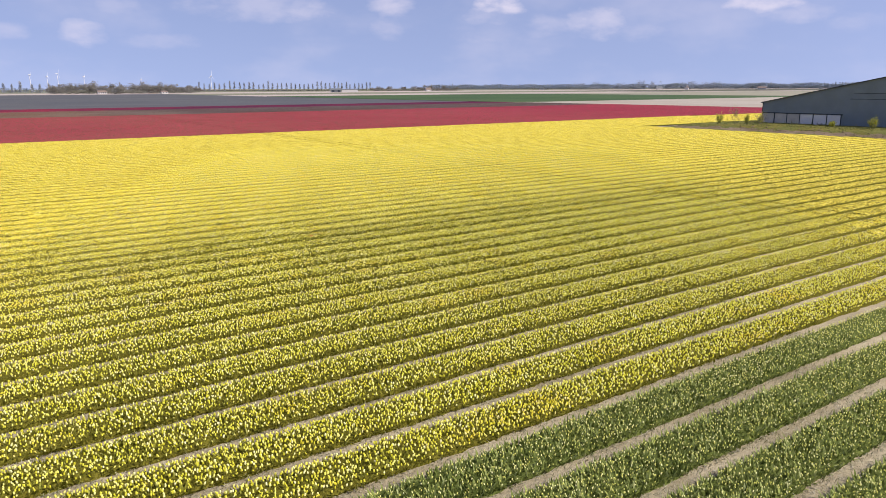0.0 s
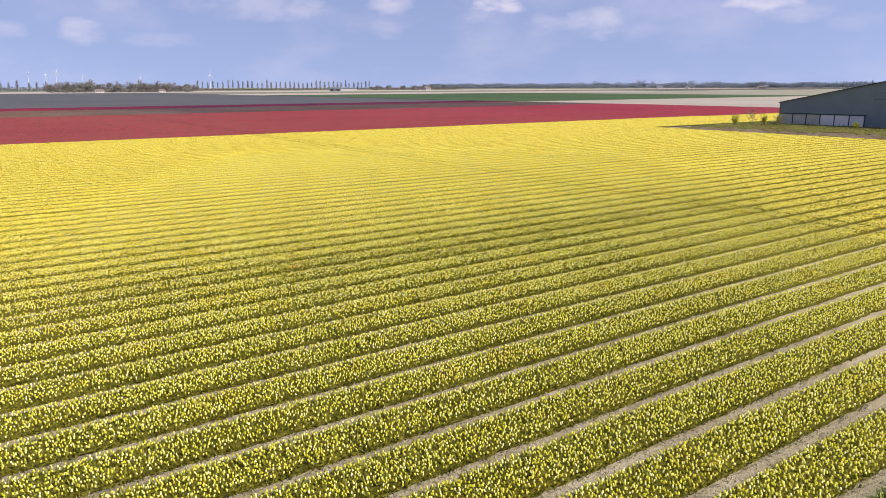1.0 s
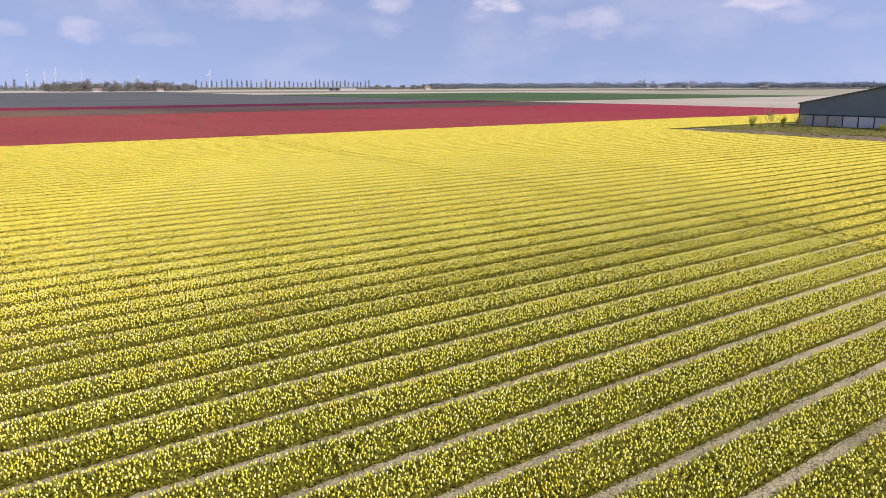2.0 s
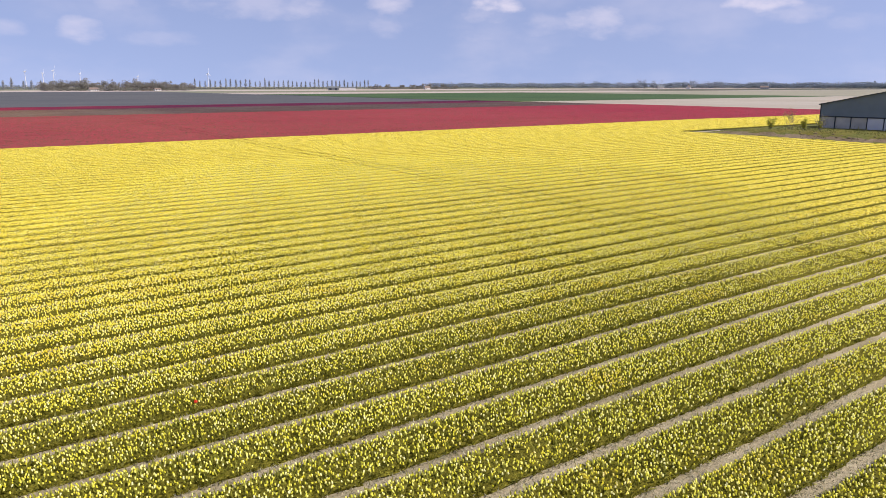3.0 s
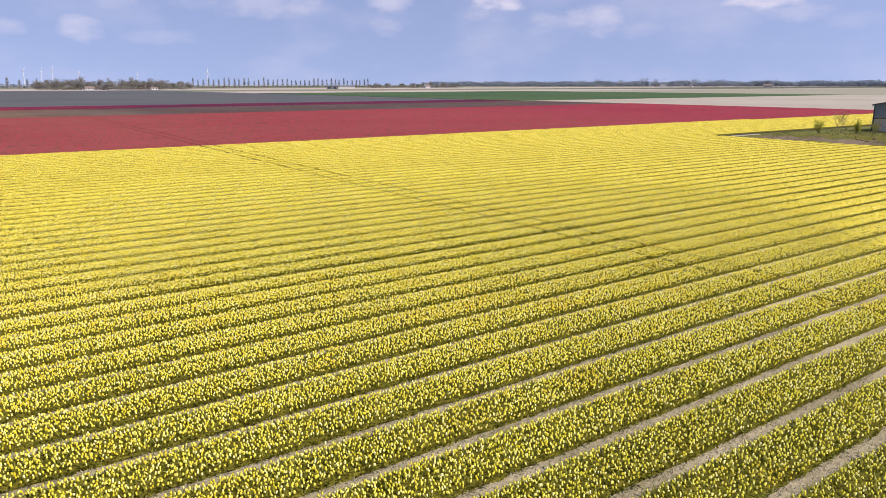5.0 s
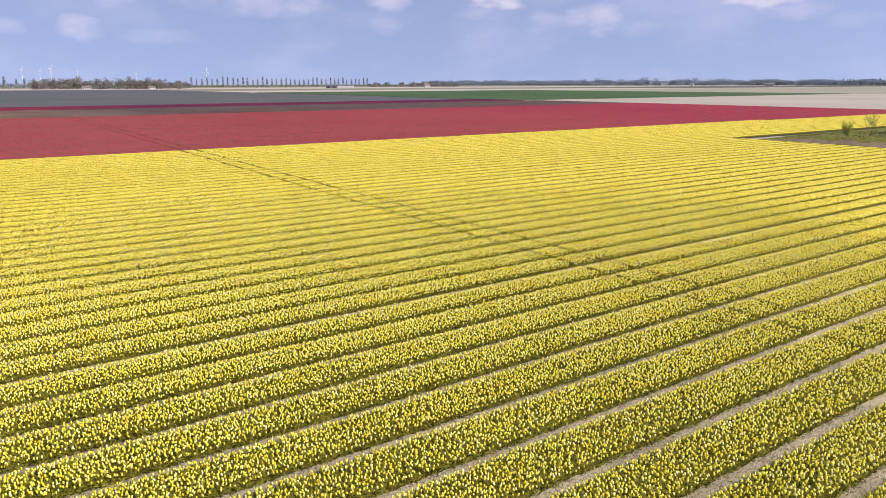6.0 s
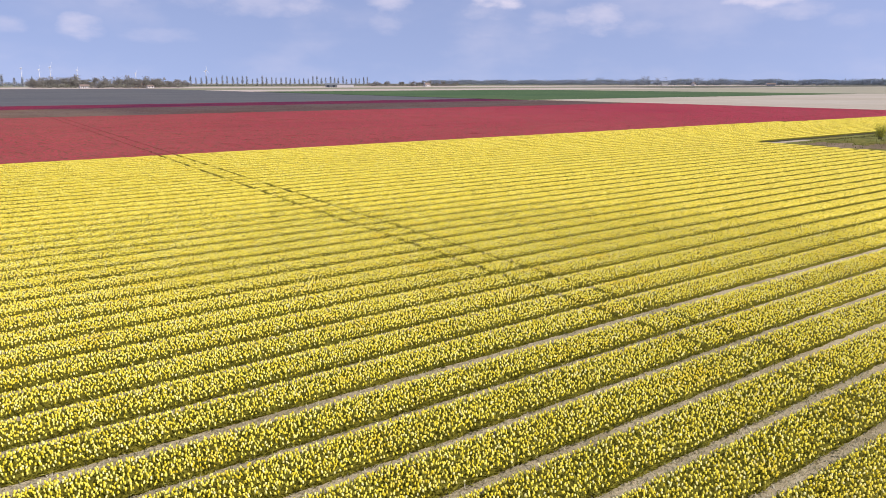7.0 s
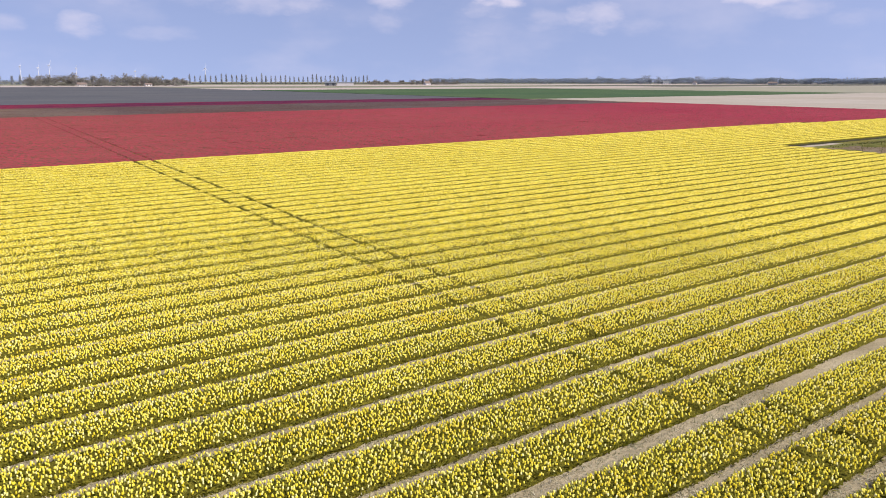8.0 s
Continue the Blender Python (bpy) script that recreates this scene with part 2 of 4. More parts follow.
GRASS = crop_material("rough_grass", ((0.3, (0.075, 0.088, 0.022)), (0.5, (0.125, 0.132, 0.038)), (0.7, (0.19, 0.172, 0.062))), 2.5, 0.15, (1.1, 0.9, 0.7), 0.08)


def plain(name, c, rough=0.7, metal=0.0, var=0.12, scale=1.0):
    m = Mat(name, rough)
    m.b.inputs["Metallic"].default_value = metal
    n = m.noise(scale, 5)
    m.colour(m.mix(m.range(n, 0.3, 0.7), tuple(v * (1 - var) for v in c), tuple(min(1, v * (1 + var)) for v in c)))
    return m.m


# ---- mesh helpers ----


def mesh_of(name, verts, faces, material, smooth=False):
    """A mesh from arrays: verts (n,3); faces a list of (m,k) index arrays."""
    me = bpy.data.meshes.new(name)
    verts = np.asarray(verts, dtype=np.float32)
    faces = [np.asarray(f, dtype=np.int32) for f in faces if len(f)]
    loops = np.concatenate([f.ravel() for f in faces])
    sizes = np.concatenate([np.full(len(f), f.shape[1], dtype=np.int32) for f in faces])
    starts = np.concatenate(([0], np.cumsum(sizes)[:-1])).astype(np.int32)
    me.vertices.add(len(verts))
    me.vertices.foreach_set("co", verts.ravel())
    me.loops.add(len(loops))
    me.loops.foreach_set("vertex_index", loops)
    me.polygons.add(len(sizes))
    me.polygons.foreach_set("loop_start", starts)
    me.polygons.foreach_set("loop_total", sizes)
    me.polygons.foreach_set("use_smooth", np.full(len(sizes), smooth))
    me.update(calc_edges=True)
    me.validate()
    me.materials.append(material)
    return me


def hang(ob, parent):
    ob.parent = parent
    return ob


def part(name, bm, material, parent, label=""):
    me = bpy.data.meshes.new(name)
    bm.to_mesh(me)
    bm.free()
    me.materials.append(material)
    ob = new(name, me)
    if parent is not None:
        ob.parent = parent
    if label:
        ob["label"] = label
    return ob


def box_bm(x0, x1, y0, y1, z0, z1, bevel=0.0):
    bm = bmesh.new()
    bmesh.ops.create_cube(bm, size=1, matrix=Matrix.LocRotScale(((x0 + x1) / 2, (y0 + y1) / 2, (z0 + z1) / 2), None, (x1 - x0, y1 - y0, z1 - z0)))
    if bevel:
        bmesh.ops.bevel(bm, geom=bm.edges[:], offset=bevel, segments=1, affect="EDGES")
    return bm


def prism_bm(outline, axis, a, b):
    """A straight prism over an outline of 2D points, along x, y or z from a to b."""
    bm = bmesh.new()

    def at(p, q):
        return {"x": (q, p[0], p[1]), "y": (p[0], q, p[1]), "z": (p[0], p[1], q)}[axis]

    lo = [bm.verts.new(at(p, a)) for p in outline]
    hi = [bm.verts.new(at(p, b)) for p in outline]
    bm.faces.new(lo)
    bm.faces.new(hi)
    n = len(outline)
    for i in range(n):
        bm.faces.new((lo[i], lo[(i + 1) % n], hi[(i + 1) % n], hi[i]))
    bmesh.ops.recalc_face_normals(bm, faces=bm.faces[:])
    return bm


# ---- ground ----
rng = np.random.default_rng(7)


def ground_sheet():
    xs = np.concatenate((np.linspace(-6000, -20, 14), np.linspace(-10, 240, 60), np.linspace(260, 6000, 16)))
    ys = np.concatenate((np.linspace(-6000, -20, 14), np.linspace(-10, 280, 70), np.linspace(300, 6000, 16)))
    gx, gy = np.meshgrid(xs, ys)
    v = np.stack((gx.ravel(), gy.ravel(), np.zeros(gx.size)), 1)
    w = len(xs)
    i = (np.arange(len(ys) - 1)[:, None] * w + np.arange(w - 1)[None]).ravel()
    me = mesh_of("ground", v, [np.stack((i, i + 1, i + w + 1, i + w), 1)], SOIL)
    return tagged(new("ground", me), "dry pale brown clay soil of the flat polder", "ground", kind="structure")


ground_sheet()


def field(name, x0, x1, y0, y1, hgt, material, label):
    ob = part(name, box_bm(x0, x1, y0, y1, -0.2, hgt), material, None)
    return tagged(ob, label, "field", kind="structure")


field("tilled_field", -1800, 250, 331.2, 1086, 0.10, GREY, "bare grey tilled clay field beyond the red tulips")
field("wheat_field", 252, 575, 303, 672, 0.18, GREEN, "dark green field of young winter wheat")
field("stubble_field", 577, 2280, -240, 672, 0.10, OLIVE, "dull olive beige field beyond the wheat")
field("pale_field", 261, 575, -240, 301, 0.08, PALE, "pale beige bare soil field beside the red tulips")
field("pale_strip", 247.2, 930, 674.4, 840, 0.08, PALER, "narrow pale sandy strip behind the green wheat")
field("pale_strip", 931, 2280, 674.4, 728, 0.08, PALER, "narrow pale sandy strip before the dark far strip")
field("scrub_strip", 931, 2760, 730, 1080, 0.12, SCRUB, "dark olive far strip before the tree belt")
field("dull_strip", 247.2, 930, 842.4, 1080, 0.12, DULL, "dull olive strip of sparse young crop")
field("horizon_field", -2500, 5200, 1420, 4300, 0.15, DULL, "dull olive far fields reaching the horizon")
field("far_strip", -1800, 3120, 1087.2, 1416, 0.10, PALER, "pale sandy far field before the tree belt")

# ---- tulip beds ----
PITCH, FIRST = 1.796, 8.17
WHEEL = (45.54, 47.30)


def flight_distance(x, y):
    """Plan distance from the straight flight line to places ahead of it."""
    best = np.full(x.shape, 1e3)
    for s in np.linspace(0, 1, 17):
        cx, cy = 31.0 * s, 49.0 * s
        dx, dy = x - cx, y - cy
        fwd = dx * 0.565 + dy * 0.825
        side = np.abs(dx * 0.825 - dy * 0.565)
        d = np.hypot(dx, dy)
        ok = (fwd > 6) & (side < fwd * 0.74 + 1.5)
        best = np.where(ok & (d < best), d, best)
    return best


def lay(template_v, template_f, pos, yaw, size, lean):
    """Copies of a small template at pos, turned by yaw, scaled by size (n,3), leaning by lean (n,2)."""
    n, k = len(pos), len(template_v)
    if n == 0:
        return np.zeros((0, 3)), [np.zeros((0, f.shape[1]), int) for f in template_f]
    c, s = np.cos(yaw)[:, None], np.sin(yaw)[:, None]
    tx, ty, tz = (template_v[None, :, i] * size[:, None, i] for i in range(3))
    x = tx * c - ty * s + lean[:, 0:1] * tz
    y = tx * s + ty * c + lean[:, 1:2] * tz
    v = np.stack((x + pos[:, 0:1], y + pos[:, 1:2], tz + pos[:, 2:3]), 2).reshape(-1, 3)
    off = (np.arange(n) * k)[:, None, None]
    return v, [(f[None] + off).reshape(-1, f.shape[1]) for f in template_f]


def bloom_template():
    """A closed tulip cup: three outer petals round a full belly, drawn in to a three-cornered rim."""
    a = np.arange(3) * 2 * np.pi / 3
    b = a + np.pi / 3
    belly = np.stack((np.cos(a), np.sin(a), np.full(3, 0.15)), 1)
    rim = np.stack((0.8 * np.cos(b), 0.8 * np.sin(b), np.full(3, 0.95)), 1)
    f = [(i, (i + 1) % 3, 3 + i) for i in range(3)] + [(3 + i, (i + 1) % 3, 3 + (i + 1) % 3) for i in range(3)] + [(3, 4, 5)]
    return np.concatenate((belly, rim)), [np.array(f)]


def blade_template(level):
    """One upright strap leaf, folded outwards."""
    if level == 0:
        v = np.array([(-0.5, 0, 0), (0.5, 0, 0), (-0.45, 0.35, 0.6), (0.45, 0.35, 0.6), (0, 0.9, 1.0)])
        return v, [np.array([(2, 3, 4)]), np.array([(0, 1, 3, 2)])]
    v = np.array([(-0.5, 0, 0), (0.5, 0, 0), (0, 0.8, 1.0)])
    return v, [np.array([(0, 1, 2)])]


def stack(pieces):
    """Joins (verts, faces) pieces into one."""
    vs, fs, off = [], [], 0
    for v, f in pieces:
        if len(v):
            vs.append(v)
            fs += [q + off for q in f if len(q)]
            off += len(v)
    return (np.concatenate(vs), fs) if vs else (np.zeros((0, 3)), [])


def rut_depth(x):
    """How far the wheels of a sprayer have pressed the plants down: 1 in the middle of a rut, 0 outside."""
    r = np.minimum(np.abs(x - WHEEL[0]), np.abs(x - WHEEL[1]))
    return np.clip((0.19 - r) / 0.10, 0, 1)


def with_ruts(xs):
    """Adds the cross-sections at which a wheel rut begins, is deepest and ends."""
    cuts = np.concatenate([w + np.array((-0.2, -0.1, 0.0, 0.1, 0.2)) for w in WHEEL])
    cuts = cuts[(cuts > xs[0]) & (cuts < xs[-1])]
    return np.sort(np.concatenate((xs, cuts)))


def canopy(xs, y, half, top, rough):
    """The closed mass of leaves and heads of one bed: a low hump with an uneven skin; top is given for each x."""
    n = len(xs)
    prof = ((-1.0, 0.0), (-0.985, 0.52), (-0.93, 0.86), (-0.5, 1.0), (0.5, 1.0), (0.93, 0.86), (0.985, 0.52), (1.0, 0.0))
    k = len(prof)
    v = np.zeros((n, k, 3))
    for j, (a, b) in enumerate(prof):
        v[:, j, 0] = xs
        v[:, j, 1] = y + a * half + rng.normal(0, 0.7, n) * rough * (0.2 if abs(a) < 0.6 else 1 if b else 1.8)
        v[:, j, 2] = b * top + (rng.normal(0, 1, n) * rough * (top > 0) if b else -0.02)
    v[0, :, 2] = v[-1, :, 2] = -0.02
    i = (np.arange(n - 1)[:, None] * k + np.arange(k - 1)[None]).ravel()
    return v.reshape(-1, 3), [np.stack((i, i + k, i + k + 1, i + 1), 1)]


def canopy_mesh(piece, top):
    """A far bed: flowers on top, leaves down both flanks."""
    me = mesh_of("canopy", *piece, top)
    me.materials.append(UNDER)
    n = len(me.polygons)
    strip = np.arange(n) % 7
    me.polygons.foreach_set("material_index", ((strip < 1) | (strip > 5)).astype(np.int32))
    return me


def bloom_share(k, x):
    """How much of bed k is in flower: late beds by the flight's start, full bloom further in."""
    s = 0.62 if k < 2 else float(np.interp(k, (2, 4, 6, 12, 13, 14, 15, 16, 20, 26, 64), (0.80, 0.76, 0.70, 0.68, 0.70, 0.62, 0.62, 0.76, 0.88, 0.96, 0.97)))
    wave = np.sin(x * 0.31 + k * 2.1) + np.sin(x * 0.83 + k * 5.7)
    return np.clip(s + 0.05 * wave, 0, 1)


def scatter(x0, x1, y, half, per_m2):
    """Plant places along a bed, in jittered rows as a planter sets them."""
    nr = max(1, int(round(half * 2 * math.sqrt(per_m2))))
    gap = nr / (per_m2 * half * 2)
    n = int((x1 - x0) / gap)
    row, col = np.meshgrid(np.arange(nr), np.arange(n))
    row, col = row.ravel(), col.ravel()
    yy = y - half + (row + 0.5 + rng.normal(0, 0.33, row.size)) / nr * half * 2
    yy = np.clip(yy, y - half * 0.985, y + half * 0.985)
    xx = x0 + (col + 0.5 + rng.uniform(-0.6, 0.6, row.size)) * gap
    return xx, yy


LUSH, LEAFY, FADE, CLOSE = 16.0, 23.0, 30.0, 45.0
DENSITY = 124


def skin_height(d):
    """The closed top lies low under the plants that stand free, and at head height further off."""
    return np.interp(d, (18, 32, 46), (0.085, 0.15, 0.235))


def leaf_blades(x, yy, y, half, young, d, reach, share, second):
    """Strap leaves of the plants within reach; those on a bed's edge hang out over the path."""
    q = np.nonzero(d < reach)[0]
    edge = np.abs(yy[q] - y) > half * 0.80
    q = q[rng.uniform(0, 1, len(q)) < share + 0.25 * young[q] + 0.45 * edge]
    n = len(q)
    edge = np.abs(yy[q] - y) > half * 0.80
    w = rng.uniform(0.030, 0.052, n) * (1.1 + 0.2 * young[q])
    l = rng.uniform(0.07, 0.16, n)
    hh = rng.uniform(0.11, 0.195, n) + 0.04 * young[q]
    hh = np.where(edge & second, hh * 0.6, hh)
    p = np.stack((x[q] + rng.normal(0, 0.03, n), yy[q] + rng.normal(0, 0.03, n), np.full(n, 0.03)), 1)
    out = np.where(yy[q] > y, 0.0, np.pi) + rng.normal(0, 0.8, n)
    turn = np.where(edge, out, rng.uniform(0, 6.28, n))
    fine = (d[q] < LUSH) & (rng.uniform(0, 1, n) < 0.6)
    size = np.stack((w * np.where(fine, 1.0, 1.4), l, hh), 1)
    return [lay(*blade_template(shape), p[pick], turn[pick], size[pick], np.zeros((int(pick.sum()), 2))) for shape, pick in ((0, fine), (1, ~fine))]


def skirt_blades(x0, x1, y, half, per_m):
    """Leaves that lean out of a bed's two flanks and cover its foot."""
    n = int((x1 - x0) * per_m)
    x = rng.uniform(x0, x1, n)
    side = np.where(rng.uniform(0, 1, n) < 0.5, -1.0, 1.0)
    yy = y + side * half * rng.uniform(0.86, 1.0, n)
    keep = flight_distance(x, yy) + rng.normal(0, 1.0, n) < 25
    x, yy, side = x[keep], yy[keep], side[keep]
    n = len(x)
    turn = np.where(side > 0, 0.0, np.pi) + rng.normal(0, 0.8, n)
    size = np.stack((rng.uniform(0.03, 0.055, n), rng.uniform(0.05, 0.19, n), rng.uniform(0.04, 0.15, n)), 1)
    return [lay(*blade_template(0), np.stack((x, yy, np.full(n, 0.01)), 1), turn, size, np.zeros((n, 2)))]


def tulip_bed(k, y, x0, x1, petals, skin, label, group, half=0.70):
    """A bed of yellow tulips: flowers, stems and leaves one by one where the flight passes, a closed top beyond."""
    bed = tagged(new("tulip_bed"), label, "flower bed", group)
    x, yy = scatter(x0, x1, y, half, DENSITY)
    d = flight_distance(x, yy) + rng.normal(0, 1.2, len(x))
    near = (d < CLOSE) & ((rut_depth(x + rng.normal(0, 0.04, len(x))) < 0.5) | (rng.uniform(0, 1, len(x)) < 0.22))
    x, yy, d = x[near], yy[near], d[near]
    young = np.full(len(x), 1.0 if k < 2 else 0.4 if 14 <= k < 16 else 0.2 if 4 <= k < 18 else 0.0)
    opened = rng.uniform(0, 1, len(x)) < bloom_share(k, x)
    opened &= rng.uniform(0, 1, len(x)) < np.interp(d, (FADE, CLOSE), (1.0, 0.25))
    flowers, leaves = [], []
    m = opened
    n = int(m.sum())
    small = 1 - 0.33 * young[m]
    r = rng.uniform(0.0205, 0.0275, n) * small
    hgt = rng.uniform(0.054, 0.076, n) * small
    z = 0.185 + rng.normal(0, 0.022, n) - 0.01 * young[m] - 0.05 * (np.abs(yy[m] - y) > half * 0.88)
    flowers.append(lay(*bloom_template(), np.stack((x[m], yy[m], z), 1), rng.uniform(0, 6.28, n), np.stack((r, r, hgt), 1), rng.normal(0, 0.20, (n, 2))))
    w = d[m] < LUSH
    n = int(w.sum())
    stem = np.array([(-0.5, 0, 0), (0.5, 0, 0), (0, 0, 1.0)]), [np.array([(0, 1, 2)])]
    leaves.append(lay(*stem, np.stack((x[m][w], yy[m][w], np.full(n, 0.02)), 1), rng.uniform(0, 6.28, n), np.stack((np.full(n, 0.014), np.ones(n), z[w]), 1), np.zeros((n, 2))))
    leaves += leaf_blades(x, yy, y, half, young, d, LEAFY, 0.65, False)
    leaves += leaf_blades(x, yy, y, half, young, d, LUSH, 0.65, True)
    leaves += skirt_blades(x0, x1, y, half, 30)
    # the closed top, finer where it is passed close
    grid = np.arange(x0, x1, 0.32)
    gd = flight_distance(grid, np.full(grid.shape, y))
    nr = np.arange(len(grid))
    grid = grid[(gd < 50) | ((nr % 2 == 0) & (gd < 80)) | (nr % 3 == 0)]
    grid = with_ruts(np.concatenate(([x0 - 0.05], grid, [x1])))
    gd = flight_distance(grid, np.full(grid.shape, y))
    top = skin_height(gd) * (1 - rng.uniform(0.15, 0.6) * rut_depth(grid))
    piece = canopy(grid, y, half * np.interp(gd, (20, 40), (0.95, 1.0)), top, np.interp(gd, (20, 50), (0.03, 0.014)))
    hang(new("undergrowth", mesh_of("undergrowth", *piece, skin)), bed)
    leaves, flowers = stack(leaves), stack(flowers)
    if len(leaves[0]):
        tagged(hang(new("foliage", mesh_of("foliage", *leaves, FRESH_LEAF if k < 2 else LEAF)), bed), "olive green strap leaves", kind="stuff")
    if len(flowers[0]):
        tagged(hang(new("blossoms", mesh_of("blossoms", *flowers, petals, True)), bed), kind="stuff")
    return bed


def far_bed(k, y, x0, x1, skin, label, group, half=0.70):
    """A tulip bed far from the flight: its closed top alone, pressed down where the wheels went."""
    bed = tagged(new("tulip_bed"), label, "flower bed", group)
    xs = with_ruts(np.concatenate((np.arange(x0, x1, 5.0), [x1])))
    piece = canopy(xs, y, half * 0.89, 0.25 * (1 - 0.4 * rut_depth(xs) * (k < 126)), 0.02)
    hang(new("canopy", canopy_mesh(piece, skin)), bed)
    return bed


def all_beds():
    for k in range(-5, 65):
        y = FIRST + PITCH * (k + 0.5)
        right = 119.6 if y < 99.5 else 250
        label = ("late yellow tulip bed, mostly green leaves and buds" if k < 2 else
                 "pale lemon tulip bed with green leaves showing" if 4 <= k < 16 else "dense bright yellow tulip bed in full bloom")
        aside = {27: -0.05, 28: 0.05}.get(k, 0)
        half = 0.67 if aside else 0.67 if k < 4 else 0.69 if k < 20 else 0.705
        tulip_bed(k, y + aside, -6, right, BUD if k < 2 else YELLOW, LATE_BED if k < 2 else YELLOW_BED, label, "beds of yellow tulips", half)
    tulip_bed(65, FIRST + PITCH * 65.5, -6, 171, YELLOW, YELLOW_BED, "dense bright yellow tulip bed in full bloom", "beds of yellow tulips", 0.73)
    for k in range(65, 126):
        far_bed(k, FIRST + PITCH * (k + 0.5), 171.5 if k < 66 else -14, 259, RED_BED, "deep red tulip bed in full bloom", "beds of red tulips")
    for k in range(126, 158):
        far_bed(k, FIRST + PITCH * (k + 0.5), -48, 257, BROWN_BED, "brownish green tulip bed with its flowers cut off", "beds of headed tulips")
    for k in range(158, 179):
        far_bed(k, FIRST + PITCH * (k + 0.5), -48, 248, STRIPE_BED, "dark crimson tulip bed far off", "beds of crimson tulips")


all_beds()

ORANGE_RED = plain("scarlet_petal", (0.62, 0.05, 0.02), 0.5, 0.0, 0.1, 20.0)


def stray_tulip(x, y):
    """One off-colour tulip among the yellow ones."""
    t = tagged(new("tulip"), "single scarlet tulip standing among the yellow ones", "tulip")
    t.matrix_world = pose(x, y, 0.02)
    bm = bmesh.new()
    bmesh.ops.create_cone(bm, cap_ends=True, segments=6, radius1=0.006, radius2=0.005, depth=0.27, matrix=Matrix.Translation((0, 0, 0.135)))
    part("stem", bm, LEAF, t)
    for a in (0.4, 2.6, 4.5):
        v, f = lay(*blade_template(0), np.array([(0.0, 0.0, 0.02)]), np.array([a]), np.array([(0.05, 0.12, 0.2)]), np.zeros((1, 2)))
        hang(new("leaf", mesh_of("leaf", v, f, LEAF)), t)
    for i in range(6):
        a = i * math.pi / 3
        bm = bmesh.new()
        rows = []
        for h, r, w in ((0.0, 0.006, 0.010), (0.03, 0.036, 0.030), (0.06, 0.038, 0.026), (0.088, 0.028, 0.006)):
            rows.append([bm.verts.new((r * math.cos(a) - s * w * math.sin(a), r * math.sin(a) + s * w * math.cos(a), 0.27 + h)) for s in (-1, 1)])
        for p, q in zip(rows, rows[1:]):
            bm.faces.new((p[0], p[1], q[1], q[0]))
        part("petal", bm, ORANGE_RED, t)


stray_tulip(15.3, 35.3)

STRAW = leaf_material("dry_litter", ((0.0, (0.13, 0.12, 0.05)), (0.4, (0.26, 0.23, 0.15)), (1.0, (0.46, 0.42, 0.32))), 0.1)


def path_litter():
    """Dry leaves, clods and straw trodden into the paths between the beds."""
    vs = []
    for k in range(-4, 60):
        y = FIRST + PITCH * k
        n = int(125 * 130)
        x, yy = rng.uniform(-6, 119, n), y + np.where(rng.uniform(0, 1, n) < 0.4, rng.normal(0, 0.10, n), np.sign(rng.uniform(-1, 1, n)) * rng.normal(0.17, 0.04, n))
        near = flight_distance(x, yy) < 20
        x, yy = x[near], yy[near]
        n = len(x)
        size = np.stack((rng.uniform(0.010, 0.026, n), rng.uniform(0.05, 0.15, n), rng.uniform(0.01, 0.09, n)), 1)
        vs.append(lay(*blade_template(1), np.stack((x, yy, np.full(n, 0.004)), 1), rng.uniform(0, 6.28, n), size, np.zeros((n, 2))))
    ob = new("path_litter", mesh_of("path_litter", *stack(vs), STRAW))
    tagged(ob, "dry straw and leaf litter trodden into the paths", "litter", kind="stuff")


path_litter()

# ---- farmyard bank ----
DIRT = soil_material("bank_dirt", (0.175, 0.132, 0.088), (0.28, 0.218, 0.155))
SAND = soil_material("pale_sand", (0.36, 0.31, 0.25), (0.50, 0.44, 0.36))


def bank_height(x, y):
    """The farmyard lies on a low bank, which falls to the tulips and to a ditch."""
    a = np.clip((x - 119.9) / 3.8, 0, 1)
    b = np.clip((97.6 - y) / 10.0, 0, 1)
    return 1.02 * a * a * (3 - 2 * a) * b * b * (3 - 2 * b)


def farm_bank():
    xs, ys = np.concatenate((np.arange(119.9, 137, 0.35), np.arange(137, 210, 3.6))), np.arange(-72, 98.7, 0.5)
    gx, gy = np.meshgrid(xs, ys)
    z = bank_height(gx, gy)
    lump = np.array([[noise.noise((x * 0.9, y * 0.9, 3)) for x in xs] for y in ys])
    z = z * (1 + 0.10 * lump) + 0.02
    v = np.stack((gx.ravel(), gy.ravel(), z.ravel()), 1)
    w = len(xs)
    i = (np.arange(len(ys) - 1)[:, None] * w + np.arange(w - 1)[None]).ravel()
    me = mesh_of("grass_bank", v, [np.stack((i, i + 1, i + w + 1, i + w), 1)], GRASS, True)
    me.materials.append(DIRT)
    bare = [int(120.5 + 0.3 * math.sin(v[a][1] * 0.7) < v[a][0] < 121.8 + 0.9 * noise.noise((0, v[a][1] * 0.4, 5)) and v[a][1] < 94.5) for a in i]
    me.materials.append(SAND)
    bare = [2 if v[a][1] > 96.8 + 0.5 * noise.noise((v[a][0] * 0.6, 0, 7)) and v[a][0] < 130 else b for a, b in zip(i, bare)]
    me.polygons.foreach_set("material_index", bare)
    ob = new("grass_bank", me)
    return tagged(ob, "low bank of rough olive grass round the barn", "bank", kind="structure")


farm_bank()


